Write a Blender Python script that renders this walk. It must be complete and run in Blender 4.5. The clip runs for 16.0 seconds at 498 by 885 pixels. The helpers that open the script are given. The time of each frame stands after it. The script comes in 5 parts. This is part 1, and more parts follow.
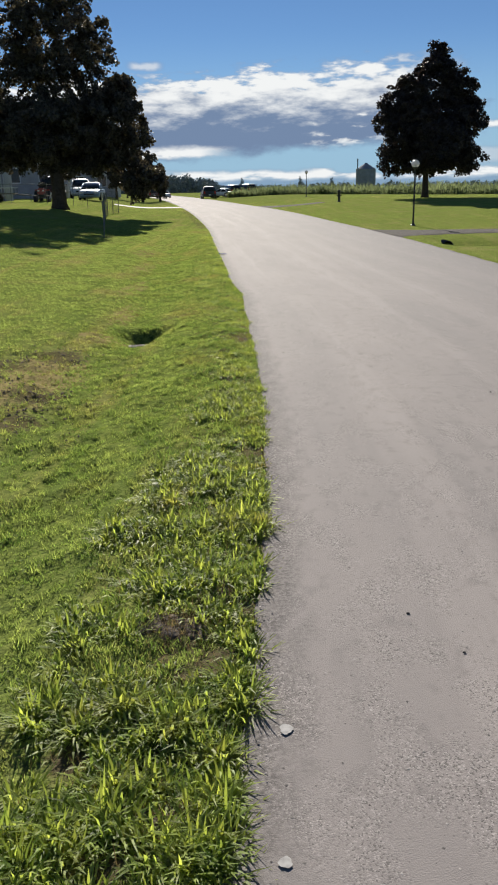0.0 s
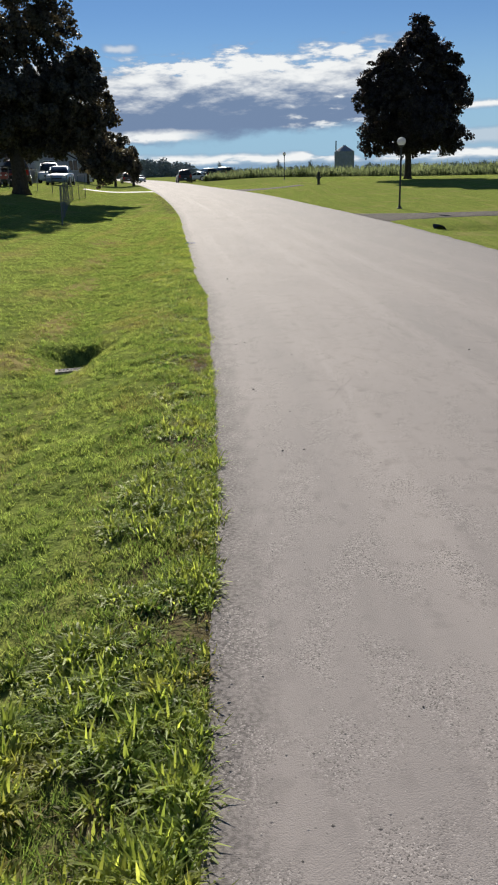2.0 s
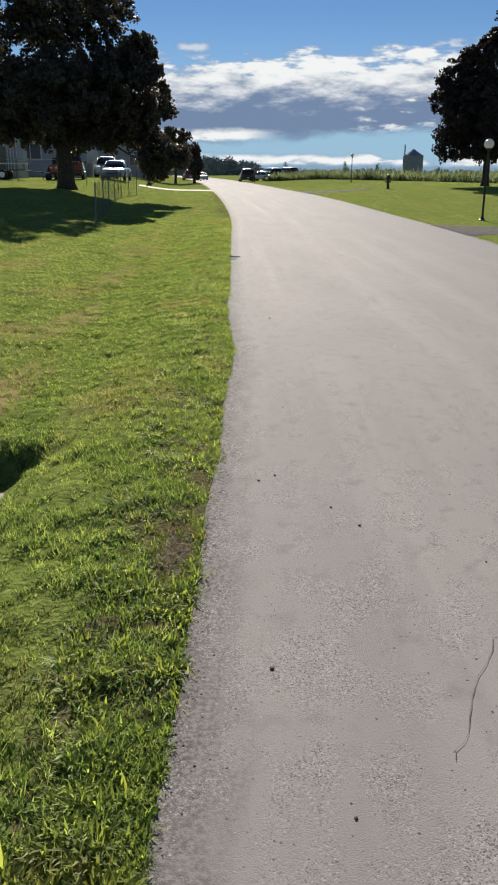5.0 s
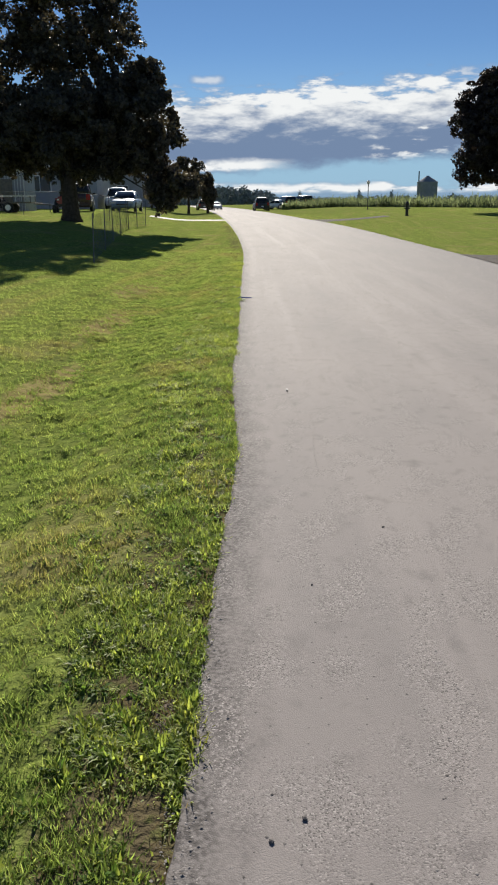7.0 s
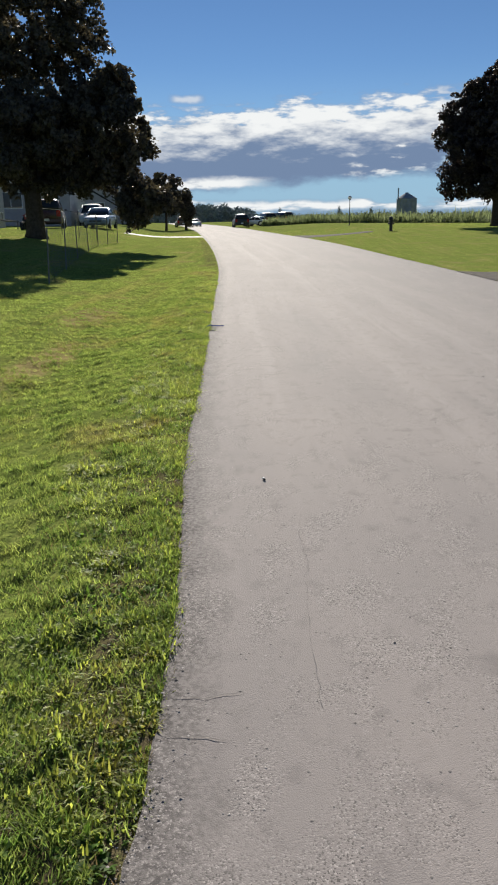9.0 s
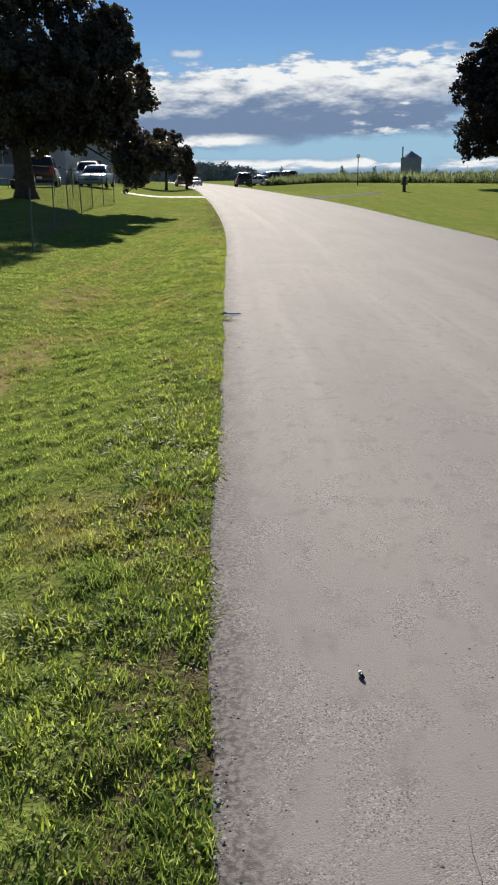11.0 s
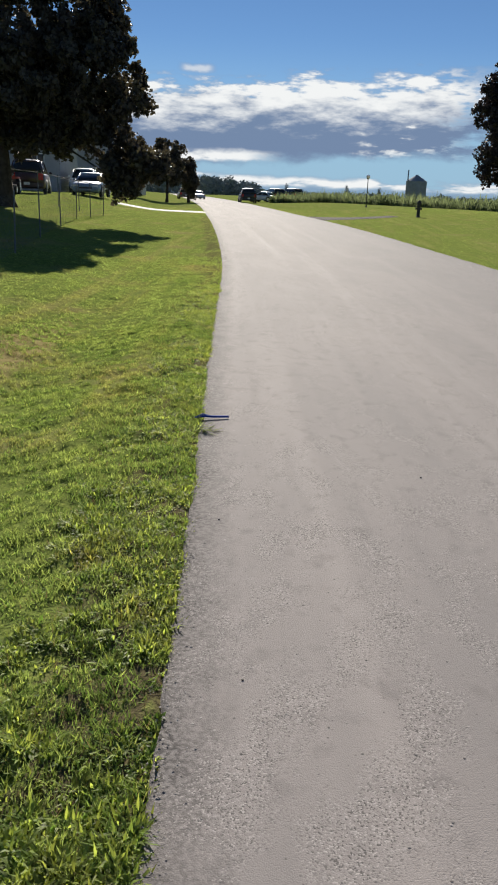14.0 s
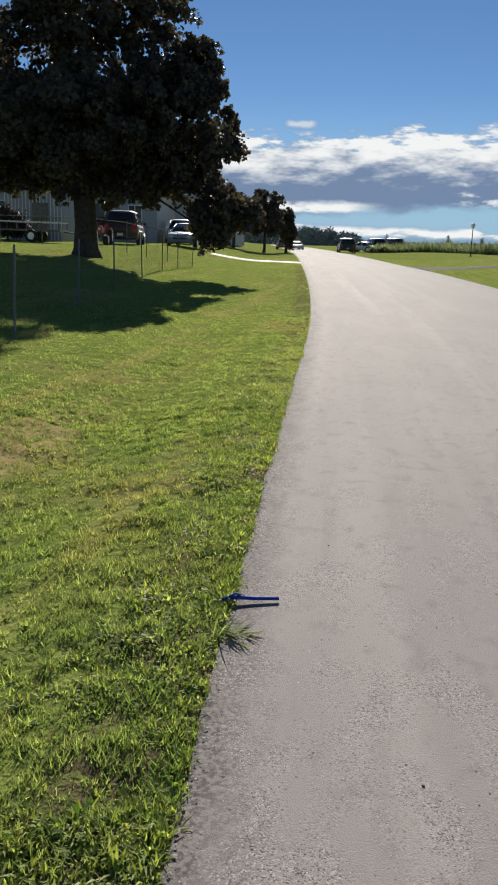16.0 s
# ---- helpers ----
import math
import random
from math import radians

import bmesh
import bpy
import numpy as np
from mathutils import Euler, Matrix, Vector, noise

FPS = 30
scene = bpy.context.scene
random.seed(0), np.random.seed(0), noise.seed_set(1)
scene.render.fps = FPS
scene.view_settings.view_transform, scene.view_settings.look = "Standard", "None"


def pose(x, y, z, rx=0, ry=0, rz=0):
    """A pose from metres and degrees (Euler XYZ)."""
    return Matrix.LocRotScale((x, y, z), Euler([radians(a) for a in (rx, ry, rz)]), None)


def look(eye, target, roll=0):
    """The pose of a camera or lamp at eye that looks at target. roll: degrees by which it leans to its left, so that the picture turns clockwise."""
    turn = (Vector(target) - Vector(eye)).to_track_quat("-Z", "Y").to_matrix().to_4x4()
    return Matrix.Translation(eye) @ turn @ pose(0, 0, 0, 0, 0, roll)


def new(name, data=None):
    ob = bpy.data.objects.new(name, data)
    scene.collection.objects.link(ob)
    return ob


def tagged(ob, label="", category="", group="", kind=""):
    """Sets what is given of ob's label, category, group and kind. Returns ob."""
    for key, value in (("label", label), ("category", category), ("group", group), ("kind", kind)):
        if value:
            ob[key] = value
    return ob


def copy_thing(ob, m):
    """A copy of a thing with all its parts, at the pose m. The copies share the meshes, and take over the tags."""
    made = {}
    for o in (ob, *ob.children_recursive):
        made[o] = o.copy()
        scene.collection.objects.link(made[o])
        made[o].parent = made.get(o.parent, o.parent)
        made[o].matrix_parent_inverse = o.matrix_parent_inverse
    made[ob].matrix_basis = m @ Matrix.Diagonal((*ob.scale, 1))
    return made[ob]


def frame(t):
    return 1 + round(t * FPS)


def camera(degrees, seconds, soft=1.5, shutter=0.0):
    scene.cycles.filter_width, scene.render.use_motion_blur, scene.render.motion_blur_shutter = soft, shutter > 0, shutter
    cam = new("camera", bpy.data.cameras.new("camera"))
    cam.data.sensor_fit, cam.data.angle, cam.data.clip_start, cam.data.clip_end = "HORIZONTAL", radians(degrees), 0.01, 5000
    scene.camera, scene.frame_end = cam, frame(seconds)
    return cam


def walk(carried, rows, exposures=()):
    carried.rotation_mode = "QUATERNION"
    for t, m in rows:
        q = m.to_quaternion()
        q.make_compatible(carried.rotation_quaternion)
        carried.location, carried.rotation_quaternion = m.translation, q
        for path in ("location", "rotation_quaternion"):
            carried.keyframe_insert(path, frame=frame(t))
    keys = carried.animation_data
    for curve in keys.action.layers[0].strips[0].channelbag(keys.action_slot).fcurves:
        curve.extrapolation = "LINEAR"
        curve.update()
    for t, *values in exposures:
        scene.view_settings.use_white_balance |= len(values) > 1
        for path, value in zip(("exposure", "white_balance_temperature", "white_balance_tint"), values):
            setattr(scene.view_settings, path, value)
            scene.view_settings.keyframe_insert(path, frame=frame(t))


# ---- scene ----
cam = camera(34.0, 16.0, soft=2.0)
EXPOSURE = 0.75
PATH = [
    (0, (0.11, 0.08, 1.632), (0.082, 1.991, 1.042), -1.0),
    (0.5, (0.173, 0.726, 1.589), (0.207, 2.615, 0.932), -1.7),
    (1, (0.162, 1.342, 1.566), (0.233, 3.218, 0.876), -1.5),
    (1.5, (0.237, 1.95, 1.551), (0.351, 3.834, 0.888), -2.1),
    (2, (0.272, 2.587, 1.547), (0.287, 4.486, 0.922), -1.5),
    (2.5, (0.308, 3.239, 1.559), (0.295, 5.148, 0.964), -0.9),
    (3, (0.402, 3.841, 1.564), (0.317, 5.746, 0.961), -0.8),
    (3.5, (0.415, 4.462, 1.574), (0.321, 6.354, 0.933), 0.8),
    (6, (0.42, 7.466, 1.536), (0.27, 9.368, 0.936), -0.7),
    (6.5, (0.409, 8.067, 1.539), (0.249, 9.973, 0.954), -1.6),
    (7, (0.322, 8.676, 1.549), (0.168, 10.589, 0.987), -0.5),
    (7.5, (0.355, 9.281, 1.529), (0.223, 11.204, 0.999), -1.2),
    (8, (0.288, 9.884, 1.495), (0.172, 11.81, 0.967), 0.0),
    (8.5, (0.316, 10.501, 1.468), (0.237, 12.429, 0.94), -1.3),
    (9, (0.281, 11.068, 1.446), (0.168, 12.994, 0.922), -0.8),
    (11.5, (-0.161, 14.005, 1.465), (-0.265, 15.902, 0.842), -0.3),
    (12, (-0.168, 14.629, 1.454), (-0.218, 16.531, 0.84), -0.5),
    (12.5, (-0.219, 15.231, 1.451), (-0.324, 17.133, 0.845), 0.7),
    (13, (-0.25, 15.842, 1.485), (-0.334, 17.747, 0.884), 2.1),
    (13.5, (-0.235, 16.45, 1.506), (-0.336, 18.353, 0.901), 2.0),
    (14, (-0.313, 17.07, 1.529), (-0.407, 18.982, 0.949), 2.3),
    (14.5, (-0.269, 17.678, 1.511), (-0.363, 19.591, 0.932), 1.1),
    (15, (-0.332, 18.301, 1.489), (-0.514, 20.214, 0.932), 1.4),
    (15.5, (-0.306, 18.926, 1.487), (-0.524, 20.857, 1.018), 1.2),
    (16, (-0.339, 19.478, 1.482), (-0.671, 21.392, 1.006), 1.9),
]
walk(cam, [(t, look(eye, target, roll)) for t, eye, target, roll in PATH], [(0.0, EXPOSURE)])

# ---- world, sun, light ----
SUN_AZ, SUN_EL = -7.0, 27.0          # degrees right of the road's first direction, and above the horizon


def build_world():
    w = bpy.data.worlds.new("world")
    scene.world = w
    w.use_nodes = True
    nt = w.node_tree
    nt.nodes.clear()

    def mth(op, a, b=None, c=None, clamp=False):
        n = nt.nodes.new("ShaderNodeMath")
        n.operation, n.use_clamp = op, clamp
        for i, v in enumerate((a, b, c)):
            if v is None:
                continue
            if isinstance(v, (int, float)):
                n.inputs[i].default_value = v
            else:
                nt.links.new(v, n.inputs[i])
        return n.outputs[0]

    def ramp(v, lo, hi):
        n = nt.nodes.new("ShaderNodeMapRange")
        n.interpolation_type = "SMOOTHSTEP"
        nt.links.new(v, n.inputs[0])
        n.inputs[1].default_value, n.inputs[2].default_value = lo, hi
        return n.outputs[0]

    def fbm(a, e, sa, se, detail, seed, rough=0.6):
        c = nt.nodes.new("ShaderNodeCombineXYZ")
        nt.links.new(mth("MULTIPLY", a, sa), c.inputs[0])
        nt.links.new(mth("MULTIPLY", e, se), c.inputs[1])
        c.inputs[2].default_value = seed
        n = nt.nodes.new("ShaderNodeTexNoise")
        n.inputs["Scale"].default_value, n.inputs["Detail"].default_value, n.inputs["Roughness"].default_value = 1.0, detail, rough
        nt.links.new(c.outputs[0], n.inputs["Vector"])
        return n.outputs[0]

    def band(e, lo, lo2, hi, hi2):
        return mth("MULTIPLY", ramp(e, lo, lo2), mth("SUBTRACT", 1.0, ramp(e, hi, hi2)))

    tc = nt.nodes.new("ShaderNodeTexCoord")
    sp = nt.nodes.new("ShaderNodeSeparateXYZ")
    nt.links.new(tc.outputs["Generated"], sp.inputs[0])
    az = mth("MULTIPLY", mth("ARCTAN2", sp.outputs[0], sp.outputs[1]), 57.3)
    el = mth("MULTIPLY", mth("ARCSINE", sp.outputs[2]), 57.3)
    # the bank: its top climbs to the right, it thins out past the maple
    wob = fbm(az, el, 0.35, 0.7, 5.0, 3.1)
    wob2 = fbm(az, el, 0.45, 1.5, 6.0, 8.7, 0.6)
    e1 = mth("ADD", mth("SUBTRACT", el, mth("MULTIPLY", az, 0.05)), mth("MULTIPLY", mth("SUBTRACT", wob, 0.5), 1.9))
    edge = mth("ADD", az, mth("MULTIPLY", mth("SUBTRACT", wob2, 0.5), 14.0))
    bank = mth("MULTIPLY", band(e1, 2.0, 2.9, 7.4, 8.0), mth("SUBTRACT", 1.0, ramp(edge, 9.0, 14.0)))
    bank = mth("MULTIPLY", bank, ramp(mth("ADD", wob2, mth("MULTIPLY", mth("SUBTRACT", 6.6, e1), 0.16)), 0.27, 0.5))
    # thin lit streaks below it, and wisps
    e2 = mth("ADD", el, mth("MULTIPLY", mth("SUBTRACT", wob, 0.5), 0.8))
    streak = mth("MULTIPLY", band(e2, 2.05, 2.35, 2.6, 2.95), band(az, -14.0, -7.0, -4.0, -1.0))
    streak = mth("MULTIPLY", streak, ramp(wob2, 0.3, 0.5))
    low = mth("MULTIPLY", band(e2, 0.55, 0.85, 1.1, 1.5), ramp(fbm(az, el, 0.25, 1.2, 4.0, 1.7), 0.32, 0.5))
    lowgrey = mth("MULTIPLY", band(e2, -0.5, 0.0, 0.7, 1.0), 0.55)
    wisp = mth("MULTIPLY", band(e2, 3.6, 3.9, 4.0, 4.25), band(az, 12.0, 14.0, 17.5, 19.0))
    wisp2 = mth("MULTIPLY", band(e2, 1.2, 1.8, 2.3, 2.7), band(az, 11.0, 13.0, 24.0, 34.0))
    puff = mth("MULTIPLY", band(e2, 7.3, 7.62, 7.72, 8.05), band(az, -8.5, -7.7, -6.5, -5.7))
    puff = mth("MULTIPLY", puff, 0.75)
    high = mth("MULTIPLY", ramp(el, 22.0, 40.0), ramp(fbm(az, el, 0.03, 0.05, 5.0, 5.0), 0.52, 0.7))
    lit = mth("MAXIMUM", mth("MAXIMUM", streak, low), mth("MAXIMUM", mth("MAXIMUM", wisp, mth("MULTIPLY", wisp2, 0.6)), puff))
    cover = mth("MAXIMUM", mth("MAXIMUM", bank, lowgrey), mth("MAXIMUM", lit, high), clamp=True)
    # lit tops, grey bases
    tops = ramp(mth("ADD", mth("ADD", e1, mth("MULTIPLY", mth("SUBTRACT", wob2, 0.5), 5.0)), mth("MULTIPLY", edge, 0.03)), 4.0, 6.6)
    rims = mth("MULTIPLY", ramp(edge, 3.0, 9.0), ramp(wob2, 0.55, 0.7))
    bright = mth("MAXIMUM", mth("MAXIMUM", mth("MULTIPLY", tops, bank), mth("MULTIPLY", rims, bank)), lit, clamp=True)
    col = nt.nodes.new("ShaderNodeMix")
    col.data_type = "RGBA"
    nt.links.new(bright, col.inputs[0])
    col.inputs[6].default_value = (0.105, 0.15, 0.235, 1)
    col.inputs[7].default_value = (0.53, 0.54, 0.54, 1)
    sky = nt.nodes.new("ShaderNodeTexSky")
    sky.sky_type, sky.sun_disc = "NISHITA", False
    sky.sun_elevation, sky.sun_rotation = radians(SUN_EL), radians(SUN_AZ)
    sky.air_density, sky.dust_density, sky.ozone_density = 0.75, 0.0, 2.5
    bg1 = nt.nodes.new("ShaderNodeBackground")
    deep = nt.nodes.new("ShaderNodeMix")
    deep.data_type, deep.blend_type = "RGBA", "MULTIPLY"
    deep.inputs[0].default_value = 1.0
    nt.links.new(sky.outputs[0], deep.inputs[6])
    deep.inputs[7].default_value = (0.57, 0.71, 0.85, 1)
    nt.links.new(deep.outputs[2], bg1.inputs[0])
    bg1.inputs[1].default_value = 0.05
    bg2 = nt.nodes.new("ShaderNodeBackground")
    nt.links.new(col.outputs[2], bg2.inputs[0])
    bg2.inputs[1].default_value = 1.0
    bg3 = nt.nodes.new("ShaderNodeBackground")
    bg3.inputs[0].default_value = (0.185, 0.30, 0.40, 1)
    haze = nt.nodes.new("ShaderNodeMixShader")
    nt.links.new(mth("MULTIPLY", mth("SUBTRACT", 1.0, ramp(el, 0.5, 10.0)), 0.92), haze.inputs[0])
    nt.links.new(bg1.outputs[0], haze.inputs[1])
    nt.links.new(bg3.outputs[0], haze.inputs[2])
    mix = nt.nodes.new("ShaderNodeMixShader")
    nt.links.new(cover, mix.inputs[0])
    nt.links.new(haze.outputs[0], mix.inputs[1])
    nt.links.new(bg2.outputs[0], mix.inputs[2])
    out = nt.nodes.new("ShaderNodeOutputWorld")
    nt.links.new(mix.outputs[0], out.inputs[0])


build_world()
sun = new("sun", bpy.data.lights.new("sun", "SUN"))
sun.data.energy, sun.data.angle, sun.data.color = 5.0, radians(0.53), (1.0, 0.93, 0.82)
sun.matrix_world = look((0, 0, 0), (-math.sin(radians(SUN_AZ)) * math.cos(radians(SUN_EL)), -math.cos(radians(SUN_AZ)) * math.cos(radians(SUN_EL)), -math.sin(radians(SUN_EL)))) @ Matrix.Identity(4)
sun.matrix_world = Matrix.Translation((0, 60, 60)) @ sun.matrix_world


# ---- materials ----
def mat(name, col, rough=0.7, col2=None, scale=8.0, metal=0.0, bump=0.0, bscale=60.0, spots=None, spec=0.5, translucent=None, island=0.0, objvar=0.0, trans=0.0, streak=None, sheen=None):
    """A surface with two tints mixed by noise at two scales, fine relief, and piece-by-piece variation."""
    m = bpy.data.materials.new(name)
    m.use_nodes = True
    nt = m.node_tree
    b = nt.nodes["Principled BSDF"]
    b.inputs["Roughness"].default_value, b.inputs["Metallic"].default_value = rough, metal
    b.inputs["Specular IOR Level"].default_value = spec
    b.inputs["Transmission Weight"].default_value = trans
    tc = nt.nodes.new("ShaderNodeTexCoord")
    geo = nt.nodes.new("ShaderNodeNewGeometry")
    c2 = col2 or tuple(v * 0.72 for v in col)
    n1 = nt.nodes.new("ShaderNodeTexNoise")
    n1.inputs["Scale"].default_value, n1.inputs["Detail"].default_value = scale, 6.0
    nt.links.new(geo.outputs["Position"], n1.inputs["Vector"])
    r = nt.nodes.new("ShaderNodeMapRange")
    r.inputs[1].default_value, r.inputs[2].default_value = 0.32, 0.68
    nt.links.new(n1.outputs[0], r.inputs[0])
    mx = nt.nodes.new("ShaderNodeMix")
    mx.data_type = "RGBA"
    nt.links.new(r.outputs[0], mx.inputs[0])
    mx.inputs[6].default_value, mx.inputs[7].default_value = (*col, 1), (*c2, 1)
    last = mx.outputs[2]
    if spots:
        n2 = nt.nodes.new("ShaderNodeTexNoise")
        n2.inputs["Scale"].default_value, n2.inputs["Detail"].default_value = spots[0], 4.0
        nt.links.new(geo.outputs["Position"], n2.inputs["Vector"])
        r2 = nt.nodes.new("ShaderNodeMapRange")
        r2.inputs[1].default_value, r2.inputs[2].default_value = spots[1], spots[2]
        nt.links.new(n2.outputs[0], r2.inputs[0])
        m2 = nt.nodes.new("ShaderNodeMix")
        m2.data_type = "RGBA"
        nt.links.new(r2.outputs[0], m2.inputs[0])
        nt.links.new(last, m2.inputs[6])
        m2.inputs[7].default_value = (*spots[3], 1)
        last = m2.outputs[2]
    if streak:
        # bands left by the mower, drawn out along the road
        lay = nt.nodes.new("ShaderNodeMapping")
        lay.inputs["Rotation"].default_value = (0, 0, -0.075)
        lay.inputs["Scale"].default_value = (1.0, 0.055, 1.0)
        nt.links.new(geo.outputs["Position"], lay.inputs["Vector"])
        for sc, lo, hi, tone in streak:
            n4 = nt.nodes.new("ShaderNodeTexNoise")
            n4.inputs["Scale"].default_value, n4.inputs["Detail"].default_value = sc, 4.0
            nt.links.new(lay.outputs[0], n4.inputs["Vector"])
            r4 = nt.nodes.new("ShaderNodeMapRange")
            r4.inputs[1].default_value, r4.inputs[2].default_value, r4.inputs[4].default_value = lo, hi, 0.55
            nt.links.new(n4.outputs[0], r4.inputs[0])
            m4 = nt.nodes.new("ShaderNodeMix")
            m4.data_type = "RGBA"
            nt.links.new(r4.outputs[0], m4.inputs[0])
            nt.links.new(last, m4.inputs[6])
            m4.inputs[7].default_value = (*tone, 1)
            last = m4.outputs[2]
    if sheen:
        b.inputs["Sheen Weight"].default_value, b.inputs["Sheen Roughness"].default_value = sheen[0], 0.5
        b.inputs["Sheen Tint"].default_value = (*sheen[1], 1)
    if island or objvar:
        hs = nt.nodes.new("ShaderNodeHueSaturation")
        src = geo.outputs["Random Per Island"]
        if objvar:
            src = nt.nodes.new("ShaderNodeObjectInfo").outputs["Random"]
        v = nt.nodes.new("ShaderNodeMapRange")
        amt = island or objvar
        v.inputs[3].default_value, v.inputs[4].default_value = 1 - amt, 1 + amt
        nt.links.new(src, v.inputs[0])
        nt.links.new(v.outputs[0], hs.inputs["Value"])
        nt.links.new(last, hs.inputs["Color"])
        last = hs.outputs[0]
    nt.links.new(last, b.inputs["Base Color"])
    if bump:
        n3 = nt.nodes.new("ShaderNodeTexNoise")
        n3.inputs["Scale"].default_value, n3.inputs["Detail"].default_value = bscale, 5.0
        nt.links.new(geo.outputs["Position"], n3.inputs["Vector"])
        bp = nt.nodes.new("ShaderNodeBump")
        bp.inputs["Strength"].default_value, bp.inputs["Distance"].default_value = bump, 0.02
        nt.links.new(n3.outputs[0], bp.inputs["Height"])
        nt.links.new(bp.outputs[0], b.inputs["Normal"])
    if translucent:
        t = nt.nodes.new("ShaderNodeBsdfTranslucent")
        sc = nt.nodes.new("ShaderNodeMix")
        sc.data_type, sc.blend_type = "RGBA", "MULTIPLY"
        sc.inputs[0].default_value = 1.0
        nt.links.new(last, sc.inputs[6])
        sc.inputs[7].default_value = (*translucent[1], 1)
        nt.links.new(sc.outputs[2], t.inputs["Color"])
        ms = nt.nodes.new("ShaderNodeMixShader")
        ms.inputs[0].default_value = translucent[0]
        nt.links.new(b.outputs[0], ms.inputs[1])
        nt.links.new(t.outputs[0], ms.inputs[2])
        nt.links.new(ms.outputs[0], nt.nodes["Material Output"].inputs[0])
    return m


def asphalt():
    """Worn chip seal: stone chips in a paler binder, streaks along the wheel tracks, blotches."""
    m = bpy.data.materials.new("asphalt")
    m.use_nodes = True
    nt = m.node_tree
    b = nt.nodes["Principled BSDF"]
    b.inputs["Roughness"].default_value, b.inputs["Specular IOR Level"].default_value = 0.85, 0.095
    geo = nt.nodes.new("ShaderNodeNewGeometry")

    lane = nt.nodes.new("ShaderNodeAttribute")
    lane.attribute_name = "lane"             # metres across the road, and along it

    def noise_at(scale, detail, stretch=(1, 1, 1), along=False):
        mp = nt.nodes.new("ShaderNodeVectorMath")
        mp.operation = "MULTIPLY"
        nt.links.new(lane.outputs["Vector"] if along else geo.outputs["Position"], mp.inputs[0])
        mp.inputs[1].default_value = stretch
        n = nt.nodes.new("ShaderNodeTexNoise")
        n.inputs["Scale"].default_value, n.inputs["Detail"].default_value = scale, detail
        nt.links.new(mp.outputs[0], n.inputs["Vector"])
        return n.outputs[0]

    def tint(fac, lo, hi, under, over):
        r = nt.nodes.new("ShaderNodeMapRange")
        r.inputs[1].default_value, r.inputs[2].default_value = lo, hi
        nt.links.new(fac, r.inputs[0])
        mx = nt.nodes.new("ShaderNodeMix")
        mx.data_type = "RGBA"
        nt.links.new(r.outputs[0], mx.inputs[0])
        for k, c in ((6, under), (7, over)):
            if isinstance(c, tuple):
                mx.inputs[k].default_value = (*c, 1)
            else:
                nt.links.new(c, mx.inputs[k])
        return mx.outputs[2]

    c = tint(noise_at(1.1, 6.0, (1, 0.3, 1), True), 0.3, 0.7, (0.232, 0.214, 0.207), (0.285, 0.258, 0.245))
    c = tint(noise_at(1.7, 3.0, (1, 0.02, 1), True), 0.50, 0.72, c, (0.318, 0.288, 0.273))
    c = tint(noise_at(6.0, 5.0, (1, 0.10, 1), True), 0.56, 0.82, c, (0.222, 0.204, 0.197))
    c = tint(noise_at(9.0, 6.0, (1, 0.7, 1)), 0.55, 0.8, c, (0.195, 0.177, 0.172))
    # greyer and darker towards the far lane
    edge = nt.nodes.new("ShaderNodeSeparateXYZ")
    nt.links.new(lane.outputs["Vector"], edge.inputs[0])
    c = tint(edge.outputs[0], 1.8, 7.2, c, (0.185, 0.175, 0.174))
    # dirty, crumbled strip along the grass
    rag = nt.nodes.new("ShaderNodeMath")
    rag.operation = "MULTIPLY_ADD"
    nt.links.new(noise_at(11.0, 5.0, (1, 0.4, 1)), rag.inputs[0])
    rag.inputs[1].default_value = -0.30
    nt.links.new(edge.outputs[0], rag.inputs[2])
    grime = tint(noise_at(60.0, 4.0), 0.4, 0.6, (0.085, 0.078, 0.075), (0.21, 0.193, 0.185))
    c = tint(rag.outputs[0], -0.14, 0.10, grime, c)
    vo = nt.nodes.new("ShaderNodeTexVoronoi")
    vo.inputs["Scale"].default_value = 215.0
    nt.links.new(geo.outputs["Position"], vo.inputs["Vector"])
    sep = nt.nodes.new("ShaderNodeSeparateColor")
    nt.links.new(vo.outputs["Color"], sep.inputs[0])
    # patches where the chips lie bare, smooth binder between
    worn = tint(sep.outputs[0], 0.76, 0.90, c, (0.38, 0.35, 0.333))
    worn = tint(sep.outputs[1], 0.76, 0.90, worn, (0.125, 0.115, 0.11))
    c = tint(noise_at(4.5, 5.0, (1, 0.5, 1)), 0.42, 0.62, c, worn)
    pit = nt.nodes.new("ShaderNodeTexVoronoi")
    pit.inputs["Scale"].default_value = 46.0
    nt.links.new(geo.outputs["Position"], pit.inputs["Vector"])
    psep = nt.nodes.new("ShaderNodeSeparateColor")
    nt.links.new(pit.outputs["Color"], psep.inputs[0])
    hole = nt.nodes.new("ShaderNodeMath")
    hole.operation = "MULTIPLY_ADD"
    nt.links.new(psep.outputs[0], hole.inputs[0])
    hole.inputs[1].default_value = -0.40
    nt.links.new(pit.outputs["Distance"], hole.inputs[2])
    c = tint(hole.outputs[0], -0.29, -0.17, (0.15, 0.137, 0.13), c)
    nt.links.new(c, b.inputs["Base Color"])
    bp = nt.nodes.new("ShaderNodeBump")
    bp.inputs["Strength"].default_value, bp.inputs["Distance"].default_value = 0.5, 0.0018
    nt.links.new(vo.outputs["Distance"], bp.inputs["Height"])
    bp.invert = True
    bp2 = nt.nodes.new("ShaderNodeBump")
